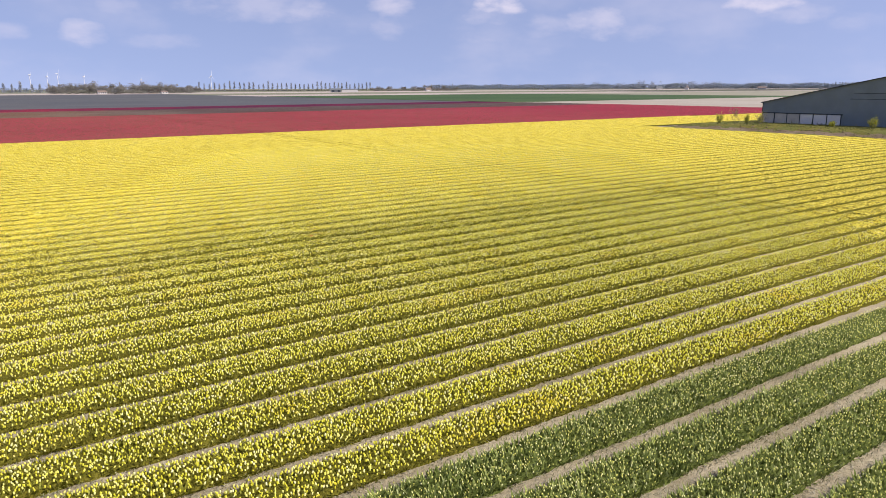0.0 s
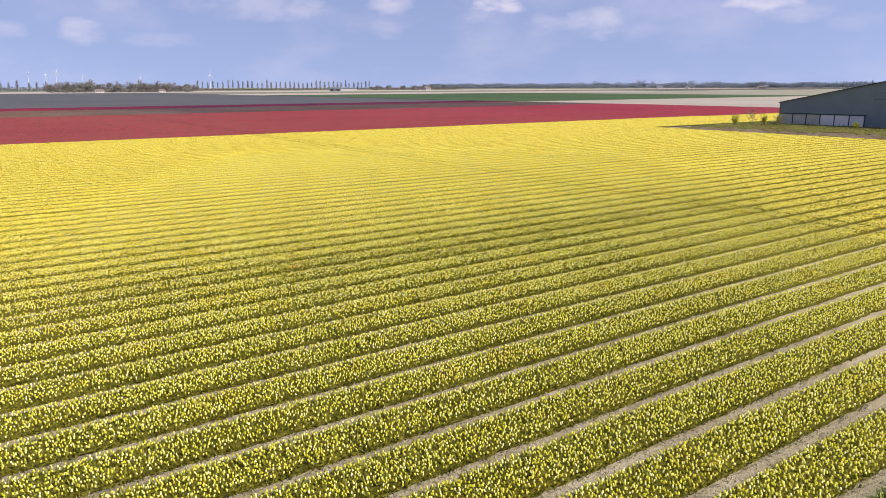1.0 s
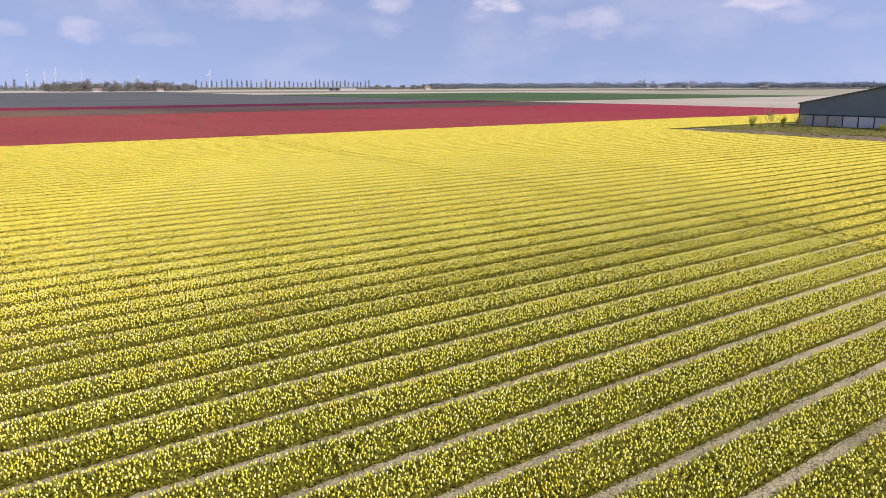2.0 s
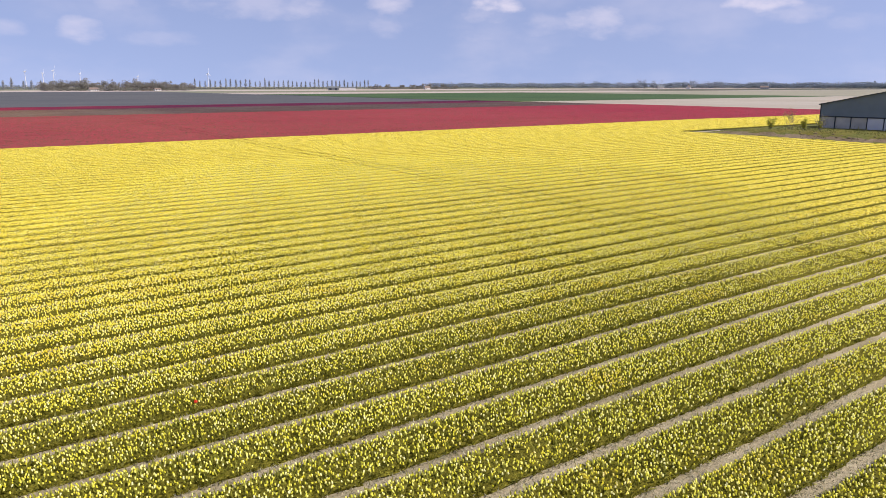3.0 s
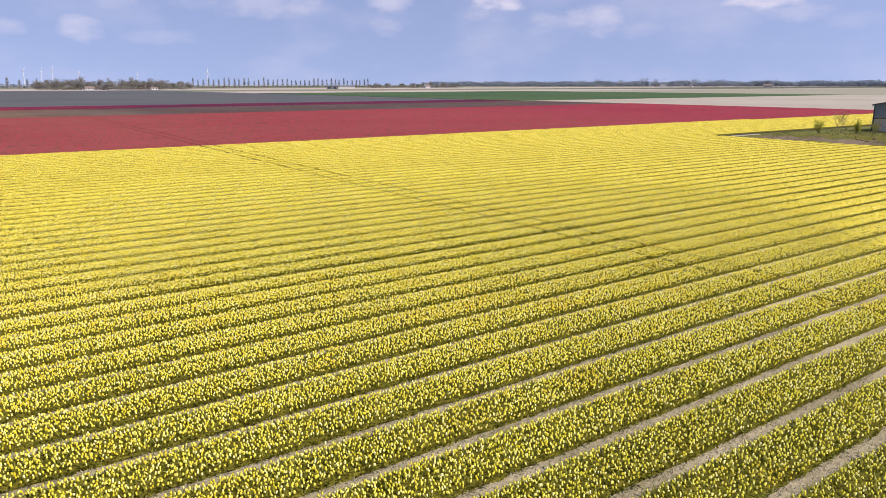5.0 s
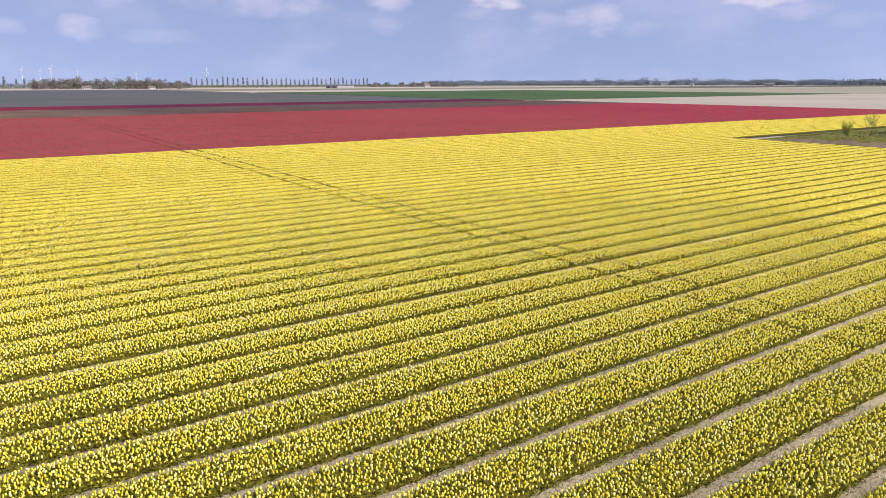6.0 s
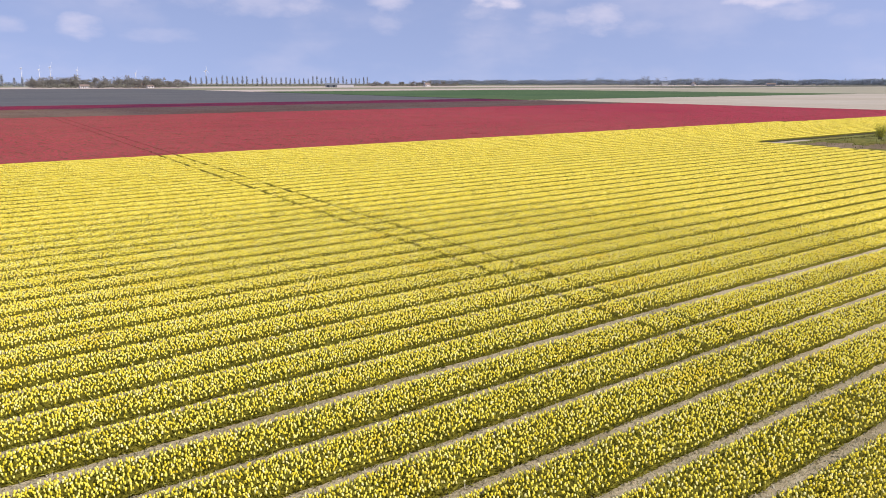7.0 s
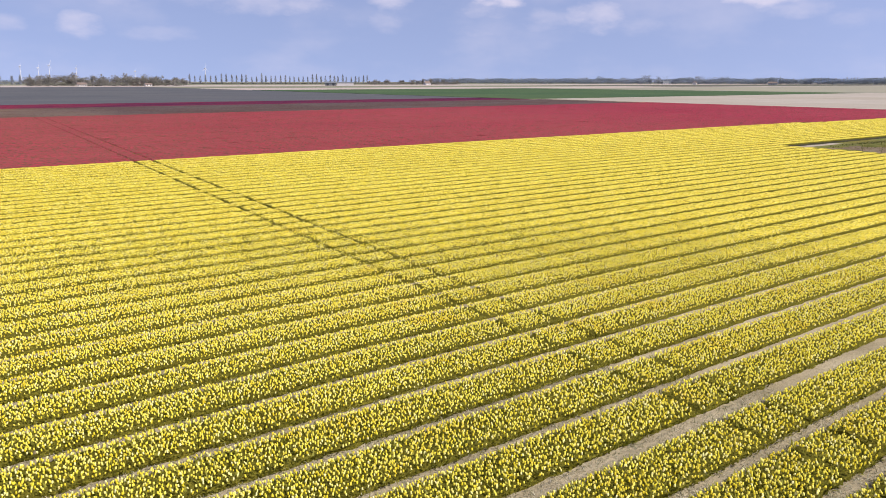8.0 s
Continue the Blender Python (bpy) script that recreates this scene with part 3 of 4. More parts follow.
def ditch():
    """The ditch between the bank and the yellow tulips behind it: a flat strip, its shade painted as dark colour."""
    bm = prism_bm(((98.4, 0.045), (98.6, 0.02), (99.4, 0.02), (99.7, 0.045), (99.7, -0.2), (98.4, -0.2)), "x", 120.8, 250)
    ob = part("ditch", bm, soil_material("ditch_shade", (0.035, 0.034, 0.018), (0.065, 0.062, 0.03)), None)
    return tagged(ob, "narrow ditch along the tulip beds, dark with painted shade", "ditch", kind="structure")


ditch()
DRY_LEAF = leaf_material("dry_grass", ((0.0, (0.08, 0.092, 0.024)), (0.4, (0.14, 0.146, 0.042)), (0.75, (0.20, 0.185, 0.07)), (1.0, (0.30, 0.26, 0.13))), 0.2)


def tufts():
    n = 26000
    x, y = rng.uniform(120.5, 136.0, n), rng.uniform(-12, 95.5, n)
    patch = np.array([noise.noise((a * 0.35, b * 0.35, 9)) for a, b in zip(x, y)])
    keep = patch + rng.normal(0, 0.25, n) > -0.1
    x, y = x[keep], y[keep]
    n = len(x)
    z = bank_height(x, y) - 0.02
    reed = (rng.uniform(0, 1, n) < 0.025) & (x > 127)
    hh = np.where(reed, rng.uniform(0.4, 0.9, n), rng.uniform(0.08, 0.26, n))
    size = np.stack((rng.uniform(0.03, 0.08, n), hh * 0.5, hh), 1)
    v, f = lay(*blade_template(0), np.stack((x, y, z), 1), rng.uniform(0, 6.28, n), size, np.zeros((n, 2)))
    ob = new("grass_tufts", mesh_of("grass_tufts", v, f, DRY_LEAF))
    tagged(ob, "olive and straw coloured grass tufts on the bank", "grass", kind="stuff")


tufts()


def clod_bm(r, seed):
    bm = bmesh.new()
    bmesh.ops.create_icosphere(bm, subdivisions=2, radius=r)
    for v in bm.verts:
        v.co *= 1 + 0.35 * noise.noise(v.co * (1.6 / r) + Vector((seed, 0, 0)))
        v.co.z *= 0.55
    return bm


def earth_heaps():
    """A ragged line of dug-up earth along the foot of the bank."""
    protos = [part("earth_clod", clod_bm(0.42, 11 * i), DIRT, None) for i in range(3)]
    for p in protos:
        tagged(p, "lumpy reddish brown clod of dug-up earth", "clod", "clods of earth on the bank")
    y = 79.0
    k = 0
    while y > 10:
        x = 121.9 + random.uniform(-0.6, 0.9)
        s = random.uniform(0.2, 0.55)
        z = float(bank_height(np.array(x), np.array(y)))
        m = pose(x, y, z + 0.05, 0, 0, random.uniform(0, 360))
        if k < 3:
            ob = protos[k]
            ob.matrix_world = m
            ob.scale = (0.5, 0.45, 0.4)
        else:
            ob = copy_thing(protos[k % 3], m)
            ob.scale = (s * 1.3, s, s)
        y -= random.uniform(0.4, 1.1)
        k += 1


earth_heaps()

# ---- barn ----
SLATE = plain("slate_cladding", (0.160, 0.198, 0.228), 0.5, 0.0, 0.10, 0.3)
SLATE_DARK = plain("dark_steel", (0.032, 0.04, 0.05), 0.5, 0.0, 0.1)
ROOFING = plain("roof_sheet", (0.12, 0.12, 0.125), 0.6, 0.0, 0.12, 0.4)
PLINTH = plain("grey_concrete", (0.45, 0.43, 0.39), 0.85, 0.0, 0.14, 0.6)
WHITE = plain("white_sheet", (0.62, 0.62, 0.63), 0.6, 0.0, 0.06, 0.5)
BX, BY0, BY1, BRIDGE, EAVE, RIDGE, BASE = 136.2, 83.2, 30.0, 56.6, 5.04, 10.5, 0.96


def barn_top(y):
    return EAVE + (RIDGE - EAVE) * (1 - abs(y - BRIDGE) / (BY0 - BRIDGE))


def ribbed_sheet(x, ya, yb, z0, z1, pitch=0.333, depth=0.0015):
    """Upright trapezoid-ribbed cladding; z1 may be a function of y."""
    bm = bmesh.new()
    n = int(abs(yb - ya) / pitch)
    prev = None
    for i in range(n):
        for fr, dx in ((0.0, 0), (0.55, 0), (0.65, -depth), (0.9, -depth)):
            y = ya + (yb - ya) * (i + fr) / n
            top = z1(y) if callable(z1) else z1
            pair = (bm.verts.new((x + dx, y, z0)), bm.verts.new((x + dx, y, top)))
            if prev:
                bm.faces.new((prev[0], pair[0], pair[1], prev[1]))
            prev = pair
    pair = (bm.verts.new((x, yb, z0)), bm.verts.new((x, yb, z1(yb) if callable(z1) else z1)))
    bm.faces.new((prev[0], pair[0], pair[1], prev[1]))
    return bm


def barn():
    b = tagged(new("barn"), "large slate grey steel barn with low gable and pale lower panels", "barn")
    outline = ((BY0, 0.3), (BY0, EAVE), (BRIDGE, RIDGE), (BY1, EAVE), (BY1, 0.3))
    part("body", prism_bm(outline, "x", BX + 0.06, BX + 55), SLATE, b)
    part("gable_cladding", ribbed_sheet(BX, BY0, 67.2, 3.06, lambda y: barn_top(y) - 0.02), SLATE, b, "slate blue ribbed steel cladding")
    part("gable_cladding", ribbed_sheet(BX, 67.2, BY1, BASE - 0.3, lambda y: barn_top(y) - 0.02), SLATE, b, "slate blue ribbed steel cladding")
    for s, y_end in ((1, BY0), (-1, BY1)):
        over = 0.25 * s
        z_end = barn_top(y_end)
        bm = prism_bm(((BRIDGE, RIDGE + 0.02), (y_end + over, z_end - 0.03), (y_end + over, z_end + 0.06), (BRIDGE, RIDGE + 0.11)), "x", BX - 0.25, BX + 55.3)
        part("roof", bm, ROOFING, b, "grey sheet roof")
        bm = prism_bm(((BRIDGE, RIDGE - 0.03), (y_end + over, z_end - 0.03), (y_end + over, z_end + 0.07), (BRIDGE, RIDGE + 0.12)), "x", BX - 0.31, BX - 0.25)
        part("verge_board", bm, SLATE_DARK, b, "dark verge flashing")
        part("gutter", box_bm(BX - 0.2, BX + 55, y_end + over - 0.06 if s > 0 else y_end + over - 0.1, y_end + over + 0.1 if s > 0 else y_end + over + 0.06, z_end - 0.12, z_end + 0.02, 0.02), SLATE_DARK, b)
        part("corner_trim", box_bm(BX - 0.05, BX + 0.16, y_end - 0.10, y_end + 0.06, BASE - 0.3, z_end, 0.01), SLATE_DARK, b, "dark corner flashing")
    # lower wall: six pale panels between posts under a dark beam
    n = 6
    w = (BY0 - 0.15 - 67.3) / n
    for i in range(n):
        y = BY0 - 0.15 - i * w
        part("wall_panel", box_bm(BX - 0.02, BX + 0.05, y - w + 0.14, y - 0.02, BASE - 0.3, 2.92, 0.01), PLINTH if i < 3 else WHITE, b,
             "weathered grey concrete panel" if i < 3 else "white sheet panel")
        part("post", box_bm(BX - 0.12, BX + 0.05, y - w + 0.03, y - w + 0.12, BASE - 0.3, 2.95, 0.01), SLATE_DARK, b, "dark steel post")
    part("lintel", box_bm(BX - 0.13, BX + 0.04, 67.1, BY0 - 0.05, 2.93, 3.10, 0.01), SLATE_DARK, b, "dark steel beam")
    # tall sliding door with its rail and hood
    for z, y_a in ((5.85, 66.2), (6.9, 65.5)):
        part("door_rail", box_bm(BX - 0.045, BX - 0.01, 46.2, y_a, z, z + 0.08, 0.01), SLATE_DARK, b, "dark steel sliding door rail")
    door = part("door", ribbed_sheet(BX - 0.02, 65.0, 56.2, BASE, 5.85, 0.4, 0.0015), SLATE, b, "slate grey sliding door")
    part("handle", box_bm(BX - 0.17, BX - 0.09, 56.4, 56.46, 2.0, 2.4, 0.01), SLATE_DARK, door)
    return b


barn()

# ---- shrubs and trees ----
BARK = plain("bark", (0.17, 0.145, 0.125), 0.9, 0.0, 0.25, 3.0)
SPRING = leaf_material("spring_leaf", ((0.0, (0.27, 0.29, 0.035)), (0.5, (0.42, 0.41, 0.055)), (1.0, (0.56, 0.52, 0.10))), 0.5)
# Translucency of 0.5 evens out the far crowns the way haze would.
TWIG = leaf_material("budding_twigs", ((0.0, (0.23, 0.215, 0.215)), (0.5, (0.285, 0.265, 0.245)), (1.0, (0.34, 0.32, 0.26))), 0.5, 0.02)
# Distance haze is put into the next two colours, paler and bluer than twigs.
BELT_HAZED = leaf_material("hazed_belt_twigs", ((0.0, (0.28, 0.31, 0.37)), (0.5, (0.325, 0.36, 0.425)), (1.0, (0.37, 0.395, 0.455))), 0.5, 0.01)
TWIG_HAZED = leaf_material("hazed_poplar_twigs", ((0.0, (0.33, 0.34, 0.39)), (1.0, (0.42, 0.425, 0.47))), 0.4, 0.02)


def limb(bm, a, b, ra, rb, sides=5):
    """A tapered limb from a to b."""
    a, b = Vector(a), Vector(b)
    d = (b - a).normalized()
    u = d.orthogonal().normalized()
    w = d.cross(u)
    rings = []
    for p, r in ((a, ra), (b, rb)):
        rings.append([bm.verts.new(p + (u * math.cos(t) + w * math.sin(t)) * r) for t in (2 * math.pi * i / sides for i in range(sides))])
    for i in range(sides):
        bm.faces.new((rings[0][i], rings[0][(i + 1) % sides], rings[1][(i + 1) % sides], rings[1][i]))
    bm.faces.new(rings[1])


def flakes(points, size, seed):
    """Small leaf or twig clumps at the given points."""
    r = np.random.default_rng(seed)
    n = len(points)
    v = np.zeros((n, 4, 3))
    for i in range(n):
        a = r.normal(0, 1, (2, 3))
        a /= np.linalg.norm(a, axis=1)[:, None]
        s = size * r.uniform(0.6, 1.4)
        p = np.asarray(points[i])
        v[i] = (p - a[0] * s, p - a[1] * s * 0.6, p + a[0] * s, p + a[1] * s * 0.6)
    return v.reshape(-1, 3), [np.arange(n * 4).reshape(n, 4)]


def sapling(x, y, hgt, spread, leaf_size, n_stems, n_leaves, seed, label):
    """A bare young tree: a few thin stems that fork low, fine twigs and the first buds."""
    r = random.Random(seed)
    base = tagged(new("young_tree"), label, "tree", "shrubs on the bank")
    base.matrix_world = pose(x, y, float(bank_height(np.array(x), np.array(y))) - 0.02)
    bm = bmesh.new()
    pts = []
    for i in range(n_stems):
        a = r.uniform(0, 6.28)
        foot = Vector((r.uniform(-0.12, 0.12), r.uniform(-0.12, 0.12), -0.15))
        fork = foot + Vector((math.cos(a) * spread * 0.2, math.sin(a) * spread * 0.2, hgt * r.uniform(0.10, 0.32)))
        limb(bm, foot, fork, hgt * 0.009, hgt * 0.006)
        for j in range(3):
            t = r.uniform(0, 6.28)
            tip = fork + Vector((math.cos(t) * spread * r.uniform(0.2, 0.5), math.sin(t) * spread * r.uniform(0.2, 0.5), (hgt - fork.z) * r.uniform(0.5, 1.0)))
            limb(bm, fork, tip, hgt * 0.0045, hgt * 0.0016, 4)
            for q in range(10):
                s0 = fork.lerp(tip, r.uniform(0.25, 0.98))
                e = s0 + Vector((r.uniform(-1, 1), r.uniform(-1, 1), r.uniform(0.2, 1))) * spread * 0.2
                limb(bm, s0, e, hgt * 0.0022, hgt * 0.0010, 3)
                for _ in range(max(1, n_leaves // (n_stems * 30))):
                    pts.append(s0.lerp(e, r.uniform(0.2, 1.05)) + Vector((r.gauss(0, 0.03), r.gauss(0, 0.03), r.gauss(0, 0.03))) * spread)
    part("stems", bm, BARK, base)
    hang(new("leaves", mesh_of("leaves", *flakes(pts, leaf_size, seed), SPRING)), base)
    return base


def bush(x, y, hgt, spread, seed, label):
    """A budding bush: many stems that fan out of one stool, with young leaves along their whole length."""
    r = random.Random(seed)
    base = tagged(new("spring_bush"), label, "bush", "shrubs on the bank")
    base.matrix_world = pose(x, y, float(bank_height(np.array(x), np.array(y))) - 0.02)
    bm = bmesh.new()
    pts = []
    for i in range(26):
        a, q = r.uniform(0, 6.28), math.sqrt(r.random())
        out = Vector((math.cos(a), math.sin(a), 0)) * q * spread * 0.5
        foot = Vector((r.uniform(-0.15, 0.15), r.uniform(-0.15, 0.15), -0.1))
        mid = foot + out * 0.65 + Vector((0, 0, hgt * r.uniform(0.28, 0.42)))
        tip = foot + out + Vector((0, 0, hgt * r.uniform(0.62, 1.0) * (1.08 - 0.4 * q)))
        limb(bm, foot, mid, hgt * 0.0055, hgt * 0.004, 4)
        limb(bm, mid, tip, hgt * 0.004, hgt * 0.0012, 4)
        for j in range(80):
            f = r.random() ** 0.8
            p = foot.lerp(mid, f * 2) if f < 0.5 else mid.lerp(tip, f * 2 - 1)
            if p.z > hgt * 0.10:
                pts.append(p + Vector((r.gauss(0, 0.09), r.gauss(0, 0.09), r.gauss(0, 0.07))) * spread)
    part("stems", bm, BARK, base)
    hang(new("leaves", mesh_of("leaves", *flakes(pts, 0.055, seed), SPRING)), base)
    return base


bush(126.84, 86.52, 2.7, 1.5, 3, "yellow-green budding bush on the grass bank")
sapling(128.16, 83.88, 3.9, 3.4, 0.035, 5, 700, 5, "small bare young tree with a few spring buds")
sapling(130.32, 79.68, 2.9, 2.2, 0.05, 8, 420, 6, "thin leafless sapling clump beside the barn")
bush(130.2, 58.8, 2.8, 1.7, 8, "yellow-green budding bush before the barn door")
bush(130.32, 53.52, 3.0, 1.8, 9, "yellow-green budding bush before the barn door")
bush(131.4, 66.48, 1.4, 1.3, 10, "low sprouting bush at the white barn panels")
bush(129.2, 82.0, 2.4, 1.1, 14, "slim yellow-green budding bush on the grass bank")
bush(131.6, 80.6, 2.1, 1.0, 15, "slim yellow-green budding bush beside the barn")
sapling(131.16, 56.16, 2.76, 1.8, 0.03, 3, 120, 12, "thin leafless sapling clump beside the barn")


def far_tree(name, hgt, spread, shape, material, n, flake, seed, label, category):
    """A far tree in early spring: tapered trunk, limbs and an open crown of twig clumps."""
    r = random.Random(seed)
    base = tagged(new(name), label, category)
    bm = bmesh.new()
    limb(bm, (0, 0, -0.3), (0, 0, hgt * 0.9), hgt * 0.016, hgt * 0.004, 5)
    pts = []
    for i in range(14):
        z0 = hgt * r.uniform(0.12, 0.75)
        a = r.uniform(0, 6.28)
        up = 0.9 if shape == "column" else 0.35
        reach = spread * 0.5 * (1.0 if shape == "round" else 0.8) * r.uniform(0.5, 1)
        tip = Vector((math.cos(a) * reach, math.sin(a) * reach, min(hgt, z0 + reach * (1 + 2.2 * up))))
        limb(bm, (0, 0, z0), tip, hgt * 0.006, hgt * 0.002, 3)
    part("trunk", bm, BARK, base)
    blobs = [(Vector((r.gauss(0, spread * 0.2), r.gauss(0, spread * 0.2), hgt * r.uniform(0.4, 0.8))), spread * r.uniform(0.18, 0.34)) for _ in range(7)]
    for i in range(n):
        if shape == "column":
            f = r.uniform(0.1, 1.0)
            w = spread * 0.5 * (1 - f) ** 0.45 * (0.55 + 0.5 * min(1, f * 3))
            a, q = r.uniform(0, 6.28), math.sqrt(r.random())
            pts.append((math.cos(a) * w * q, math.sin(a) * w * q, hgt * f))
        else:
            c, w = blobs[i % 7]
            d = Vector((r.gauss(0, 1), r.gauss(0, 1), r.gauss(0, 0.9))).normalized() * w * r.random() ** 0.4
            p = c + d
            pts.append((p.x, p.y, max(hgt * (0.06 if shape == "scrub" else 0.15), min(hgt, p.z))))
    hang(new("crown", mesh_of("crown", *flakes(pts, flake, seed), material)), base)
    return base


def plant_row(protos, places, group):
    """Sets out trees at (x, y, scale), the first of each kind being the prototype itself."""
    used = set()
    for i, (x, y, s) in enumerate(places):
        p = protos[(i * 7 + int(s * 97)) % len(protos)]
        m = pose(x, y, 0, 0, 0, (i * 137) % 360)
        if p not in used:
            used.add(p)
            p["group"] = group
            p.matrix_world = m
            p.scale = (s, s, s)
        else:
            t = copy_thing(p, m)
            t.scale = (s, s, s * random.uniform(0.9, 1.1))
    for p in protos:
        if p not in used:
            for c in list(p.children):
                bpy.data.objects.remove(c)
            bpy.data.objects.remove(p)


def along(b0, d0, b1, d1, gap, jitter=0.0, smin=0.9, smax=1.1):
    x0, y0 = bearing(b0, d0)
    x1, y1 = bearing(b1, d1)
    n = max(2, int(math.hypot(x1 - x0, y1 - y0) / gap))
    for i in range(n + 1):
        f = i / n
        yield x0 + (x1 - x0) * f + random.gauss(0, jitter), y0 + (y1 - y0) * f + random.gauss(0, jitter), random.uniform(smin, smax)


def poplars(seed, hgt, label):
    return [far_tree("poplar", hgt * (0.94 + 0.05 * i), 7.2, "column", TWIG_HAZED, 170, 1.2, seed + i, label, "tree") for i in range(3)]


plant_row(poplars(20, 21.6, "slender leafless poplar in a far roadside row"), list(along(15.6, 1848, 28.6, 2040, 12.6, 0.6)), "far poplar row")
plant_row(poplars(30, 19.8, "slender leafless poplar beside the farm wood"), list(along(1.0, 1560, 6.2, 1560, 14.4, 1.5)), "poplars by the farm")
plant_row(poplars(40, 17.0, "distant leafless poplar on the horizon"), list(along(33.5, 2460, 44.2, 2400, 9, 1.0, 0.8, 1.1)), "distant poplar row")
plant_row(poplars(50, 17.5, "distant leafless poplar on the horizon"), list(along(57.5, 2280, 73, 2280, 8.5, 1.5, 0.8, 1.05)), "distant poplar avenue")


def wood_trees(seed, hgt, label, material=None):
    return [far_tree("wood_tree", hgt * (0.8 + 0.12 * i), hgt * 1.15, "round", material or TWIG, 340, 0.95, seed + i, label, "tree") for i in range(4)]


farm = list(along(5.7, 1236, 15.2, 1248, 6.6, 4, 0.75, 1.1)) + list(along(5.9, 1272, 15.0, 1290, 8.4, 5, 0.85, 1.15))
plant_row(wood_trees(60, 14.4, "budding brown tree in the farmstead wood"), farm, "farmstead wood")
plant_row(wood_trees(70, 12, "budding tree round the far sheds"), list(along(28.9, 1596, 35.6, 1620, 8.4, 6, 0.6, 1.0)), "trees by the far sheds")
plant_row(wood_trees(80, 14.4, "bare haze-grey tree of the distant tree belt", BELT_HAZED), list(along(35.0, 2220, 74, 1980, 6.0, 9, 0.6, 0.9)), "distant tree belt")
plant_row(wood_trees(90, 18, "bare haze-grey tree of the distant wood", BELT_HAZED), list(along(44.5, 2160, 58.5, 2100, 12, 9, 0.8, 1.15)), "distant wood")


def hedge(name, b0, d0, b1, d1, hgt, seed, label, material=TWIG):
    """A far strip of undergrowth below the tree belts."""
    r = np.random.default_rng(seed)
    x0, y0 = bearing(b0, d0)
    x1, y1 = bearing(b1, d1)
    n = int(math.hypot(x1 - x0, y1 - y0) * (34 if hgt > 12 else 14))
    f = r.uniform(0, 1, n)
    p = np.stack((x0 + (x1 - x0) * f + r.normal(0, 2, n), y0 + (y1 - y0) * f + r.normal(0, 2, n), hgt * r.uniform(0.05, 1, n) ** 0.7 * (0.88 + 0.12 * np.sin(f * 90))), 1)
    ob = new(name, mesh_of(name, *flakes(p, 1.0, seed), material))
    tagged(ob, label, "undergrowth", kind="stuff")


hedge("hedge", 5.6, 1230, 15.3, 1242, 4.8, 1, "brown undergrowth at the foot of the farmstead wood")
hedge("hedge", 0.0, 1572, 6.0, 1572, 10.0, 2, "haze-grey scrub under the poplars by the farm", BELT_HAZED)
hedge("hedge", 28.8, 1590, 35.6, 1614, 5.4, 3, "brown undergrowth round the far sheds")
hedge("hedge", 33.5, 2280, 74, 1968, 16.0, 4, "dense haze-grey scrub of the distant tree belt", BELT_HAZED)
hedge("hedge", 15.6, 1872, 28.8, 2064, 3, 5, "low undergrowth under the far poplars")

# ---- far buildings ----
TILE = plain("red_roof_tile", (0.17, 0.13, 0.11), 0.8, 0.0, 0.15, 1.0)
GREY_ROOF = plain("grey_roof_sheet", (0.13, 0.14, 0.15), 0.7, 0.0, 0.1, 1.0)
WHITE_WALL = plain("white_wall", (0.50, 0.48, 0.46), 0.8, 0.0, 0.06, 1.0)
BRICK_WALL = plain("pale_brick_wall", (0.40, 0.30, 0.22), 0.85, 0.0, 0.12, 1.0)
GLASS = plain("dark_window", (0.03, 0.035, 0.045), 0.15, 0.0, 0.1, 1.0)


def far_house(name, b, d, turn, length, depth, eave, ridge, wall, roof, label, category, windows=0, doors=0):
    """A gabled building; its long side faces the flight when turn is 0."""
    x, y = bearing(b, d)
    base = tagged(new(name), label, category)
    base.matrix_world = pose(x, y, 0, 0, 0, -b + turn)
    l, w = length / 2, depth / 2
    part("wall", prism_bm(((-w, -0.2), (-w, eave), (0, ridge - 0.15), (w, eave), (w, -0.2)), "x", -l, l), wall, base)
    for s in (-1, 1):
        slope = (ridge - eave) / w
        part("roof", prism_bm(((0, ridge), (s * (w + 0.4), eave - 0.4 * slope), (s * (w + 0.4), eave - 0.4 * slope + 0.25), (0, ridge + 0.25)), "x", -l - 0.4, l + 0.4), roof, base)
    for i in range(windows):
        cx = -l + length * (i + 0.5) / windows
        part("window", box_bm(cx - 0.6, cx + 0.6, -w - 0.04, -w + 0.06, 0.9, min(2.3, eave - 0.2), 0.01), GLASS, base, "dark window")
    for i in range(doors):
        cx = -l + length * (i + 0.5) / doors
        part("door", box_bm(cx - 2, cx + 2, -w - 0.05, -w + 0.06, 0, eave - 0.6, 0.01), SLATE_DARK, base, "dark barn door")
    return base


far_house("long_shed", 27.0, 1272, 0, 27.6, 15.4, 4.6, 5.8, WHITE_WALL, GREY_ROOF, "long white shed with a low grey roof", "shed")
far_house("long_shed", 25.9, 1302, 0, 19.2, 17.6, 4.4, 6.8, GREY_ROOF, GREY_ROOF, "dark grey shed beside the white one", "shed", doors=2)
far_house("farmhouse", 8.9, 1216, 10, 12, 9, 2.8, 5.2, WHITE_WALL, TILE, "white farmhouse with a red tiled roof", "house", windows=4)
far_house("farm_shed", 9.8, 1242.8, 0, 14.4, 8.8, 2.6, 4.6, WHITE_WALL, GREY_ROOF, "low white farm shed beside the farmhouse", "shed", doors=1)
far_house("farmhouse", 12.4, 1245.2, -15, 14.4, 8.8, 3.2, 6.6, BRICK_WALL, TILE, "brick farmhouse among the budding trees", "house", windows=3)
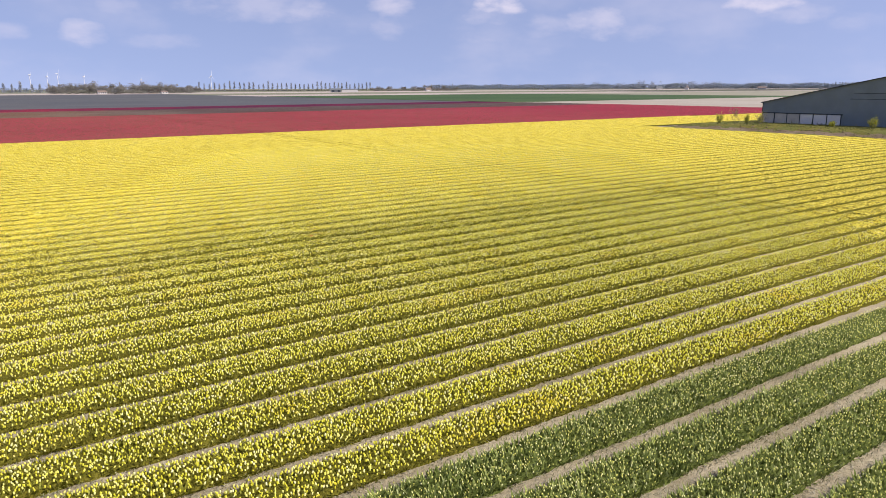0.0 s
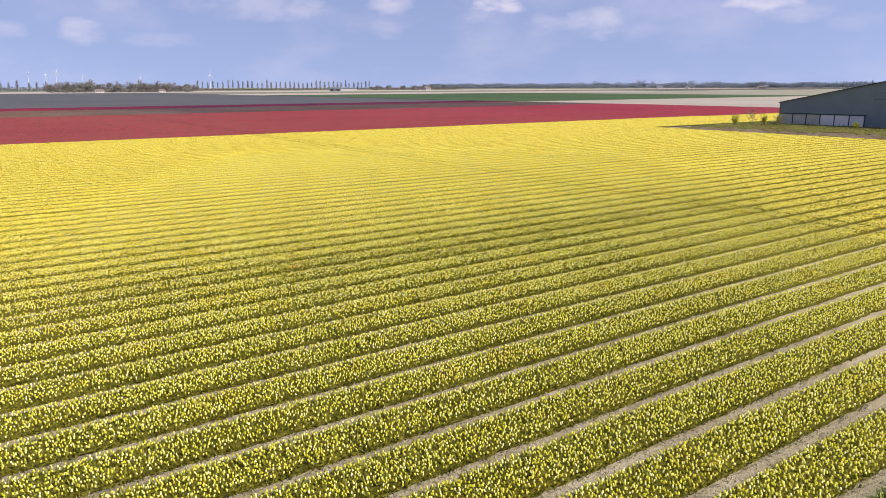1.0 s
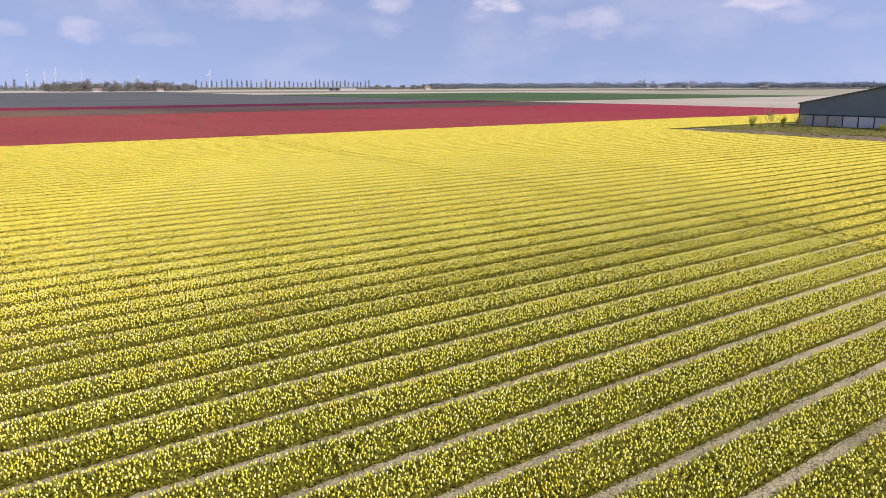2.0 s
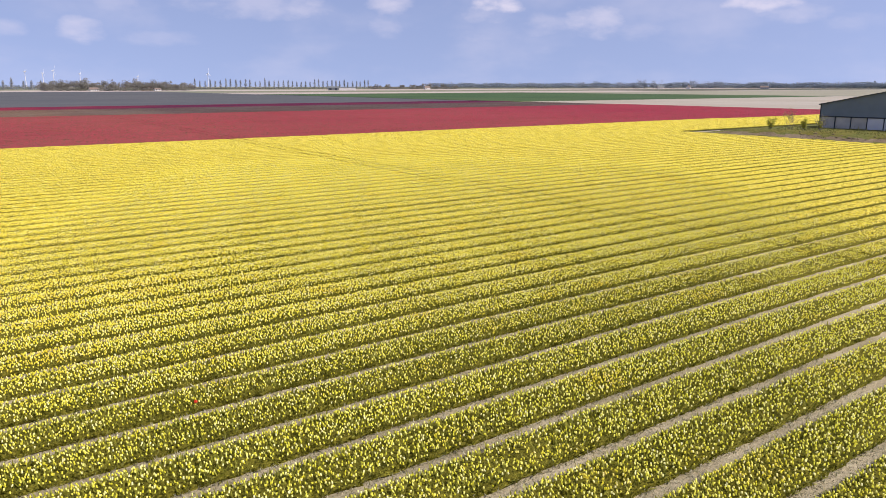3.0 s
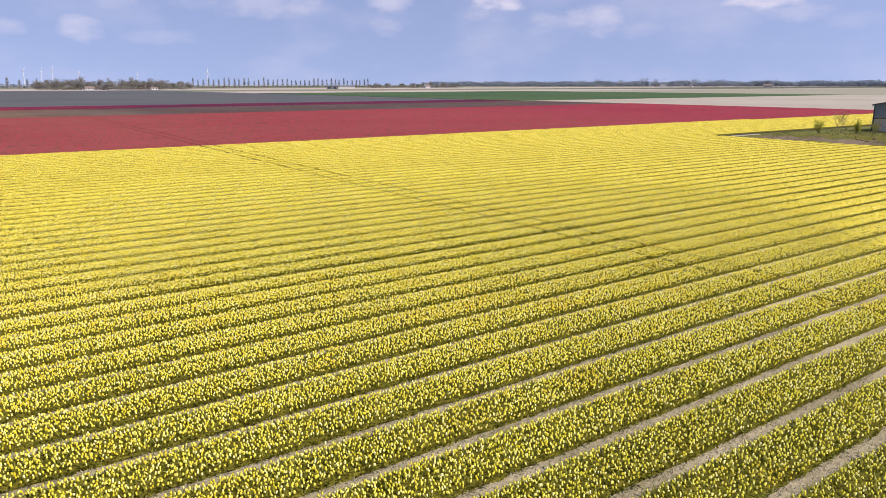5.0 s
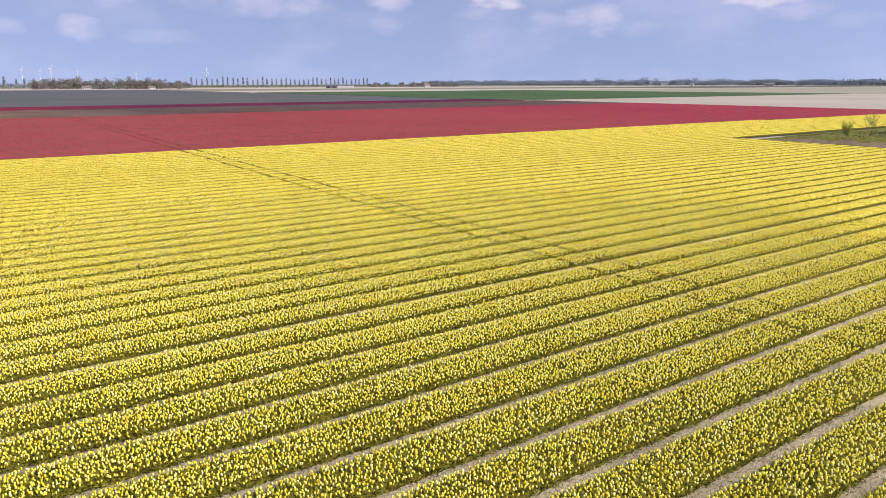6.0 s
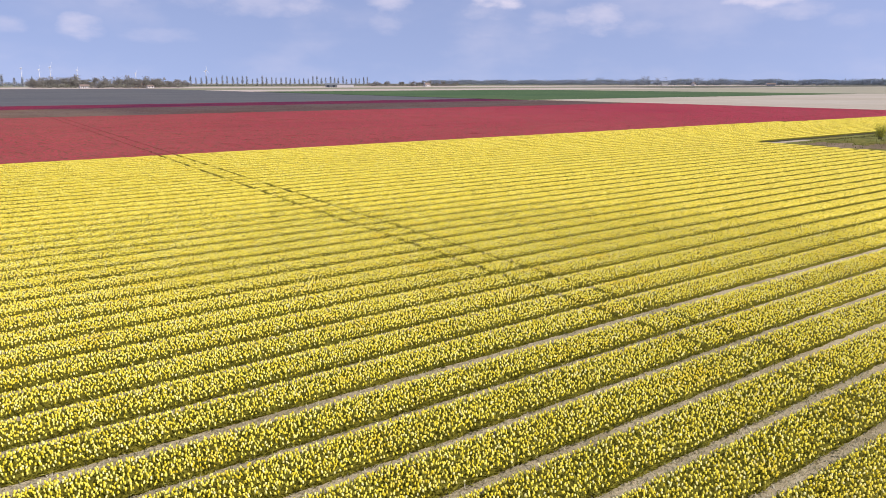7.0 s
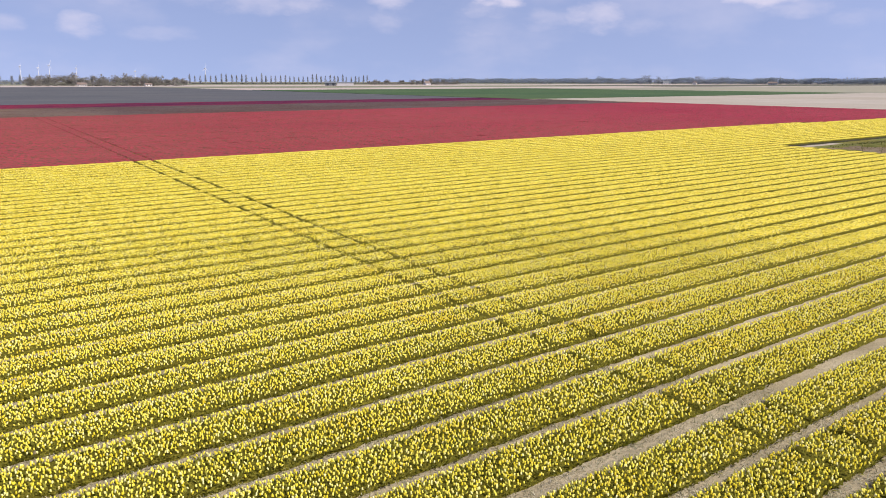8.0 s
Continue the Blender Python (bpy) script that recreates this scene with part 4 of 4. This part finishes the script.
far_house("farm_shed", 13.1, 1218, 20, 9.6, 6.6, 2.6, 4.4, WHITE_WALL, TILE, "small white outbuilding in the farmstead", "shed", windows=2)
far_house("cottage", 51.2, 1944, 15, 14.4, 8.8, 4, 8, WHITE_WALL, GREY_ROOF, "white cottage before the distant wood", "house", windows=3)
far_house("cottage", 53.2, 1920, 80, 12, 8.8, 4.5, 9, WHITE_WALL, TILE, "small white house on the horizon", "house", windows=2)
far_house("cottage", 58.4, 1896, 0, 19.2, 11, 3.8, 7, WHITE_WALL, TILE, "white bungalow before the distant trees", "house", windows=4)
far_house("cottage", 42.3, 2100, 0, 16.8, 9.9, 4, 7, WHITE_WALL, GREY_ROOF, "pale house under the distant poplars", "house", windows=3)
far_house("cottage", 33.2, 1560, 30, 12, 8.8, 3.6, 7.2, WHITE_WALL, TILE, "pale house among the trees by the sheds", "house", windows=2)

# ---- wind turbines ----
TURBINE = plain("turbine_white", (0.62, 0.62, 0.64), 0.4, 0.0, 0.03, 0.1)


def wind_turbine(b, d, hub, blade, turn, face=0):
    x, y = bearing(b, d)
    base = tagged(new("wind_turbine"), "white three-bladed wind turbine on the horizon", "wind turbine", "wind turbines")
    base.matrix_world = pose(x, y, 0, 0, 0, -b + face)
    bm = bmesh.new()
    bmesh.ops.create_cone(bm, cap_ends=True, segments=14, radius1=1.9, radius2=1.1, depth=hub, matrix=Matrix.Translation((0, 0, hub / 2)))
    part("tower", bm, TURBINE, base)
    part("nacelle", box_bm(-1.8, 1.8, -3.5, 5.0, hub - 0.5, hub + 3.2, 0.8), TURBINE, base)
    bm = bmesh.new()
    bmesh.ops.create_icosphere(bm, subdivisions=2, radius=1.9, matrix=Matrix.Translation((0, -4.4, hub + 1.4)))
    hub_ob = part("hub", bm, TURBINE, base)
    for i in range(3):
        a = radians(turn + 120 * i)
        bm = bmesh.new()
        rings = []
        for f, c, th in ((0.03, 1.1, 1.0), (0.2, 2.0, 0.6), (0.6, 1.3, 0.35), (1.0, 0.4, 0.15)):
            r = f * blade
            ring = []
            for u, v in ((-1, 0), (0, 1), (1, 0), (0, -1)):
                px, pz = u * c / 2, r
                ring.append(bm.verts.new((px * math.cos(a) + pz * math.sin(a), -4.4 + v * th / 2, hub + 1.4 - px * math.sin(a) + pz * math.cos(a))))
            rings.append(ring)
        for p, q in zip(rings, rings[1:]):
            for k in range(4):
                bm.faces.new((p[k], p[(k + 1) % 4], q[(k + 1) % 4], q[k]))
        bm.faces.new(rings[0])
        bm.faces.new(rings[-1])
        bmesh.ops.recalc_face_normals(bm, faces=bm.faces[:])
        part("blade", bm, TURBINE, hub_ob)
    return base


wind_turbine(16.5, 3600, 62, 25, 8, 50)
wind_turbine(4.5, 3960, 72, 26, 175, 80)
wind_turbine(5.55, 4080, 67, 26, 15, 70)
wind_turbine(6.2, 4320, 84, 31, 30, 60)
wind_turbine(7.85, 4320, 70, 26, 5, 80)
wind_turbine(11.6, 4700, 60, 26, 40, 75)
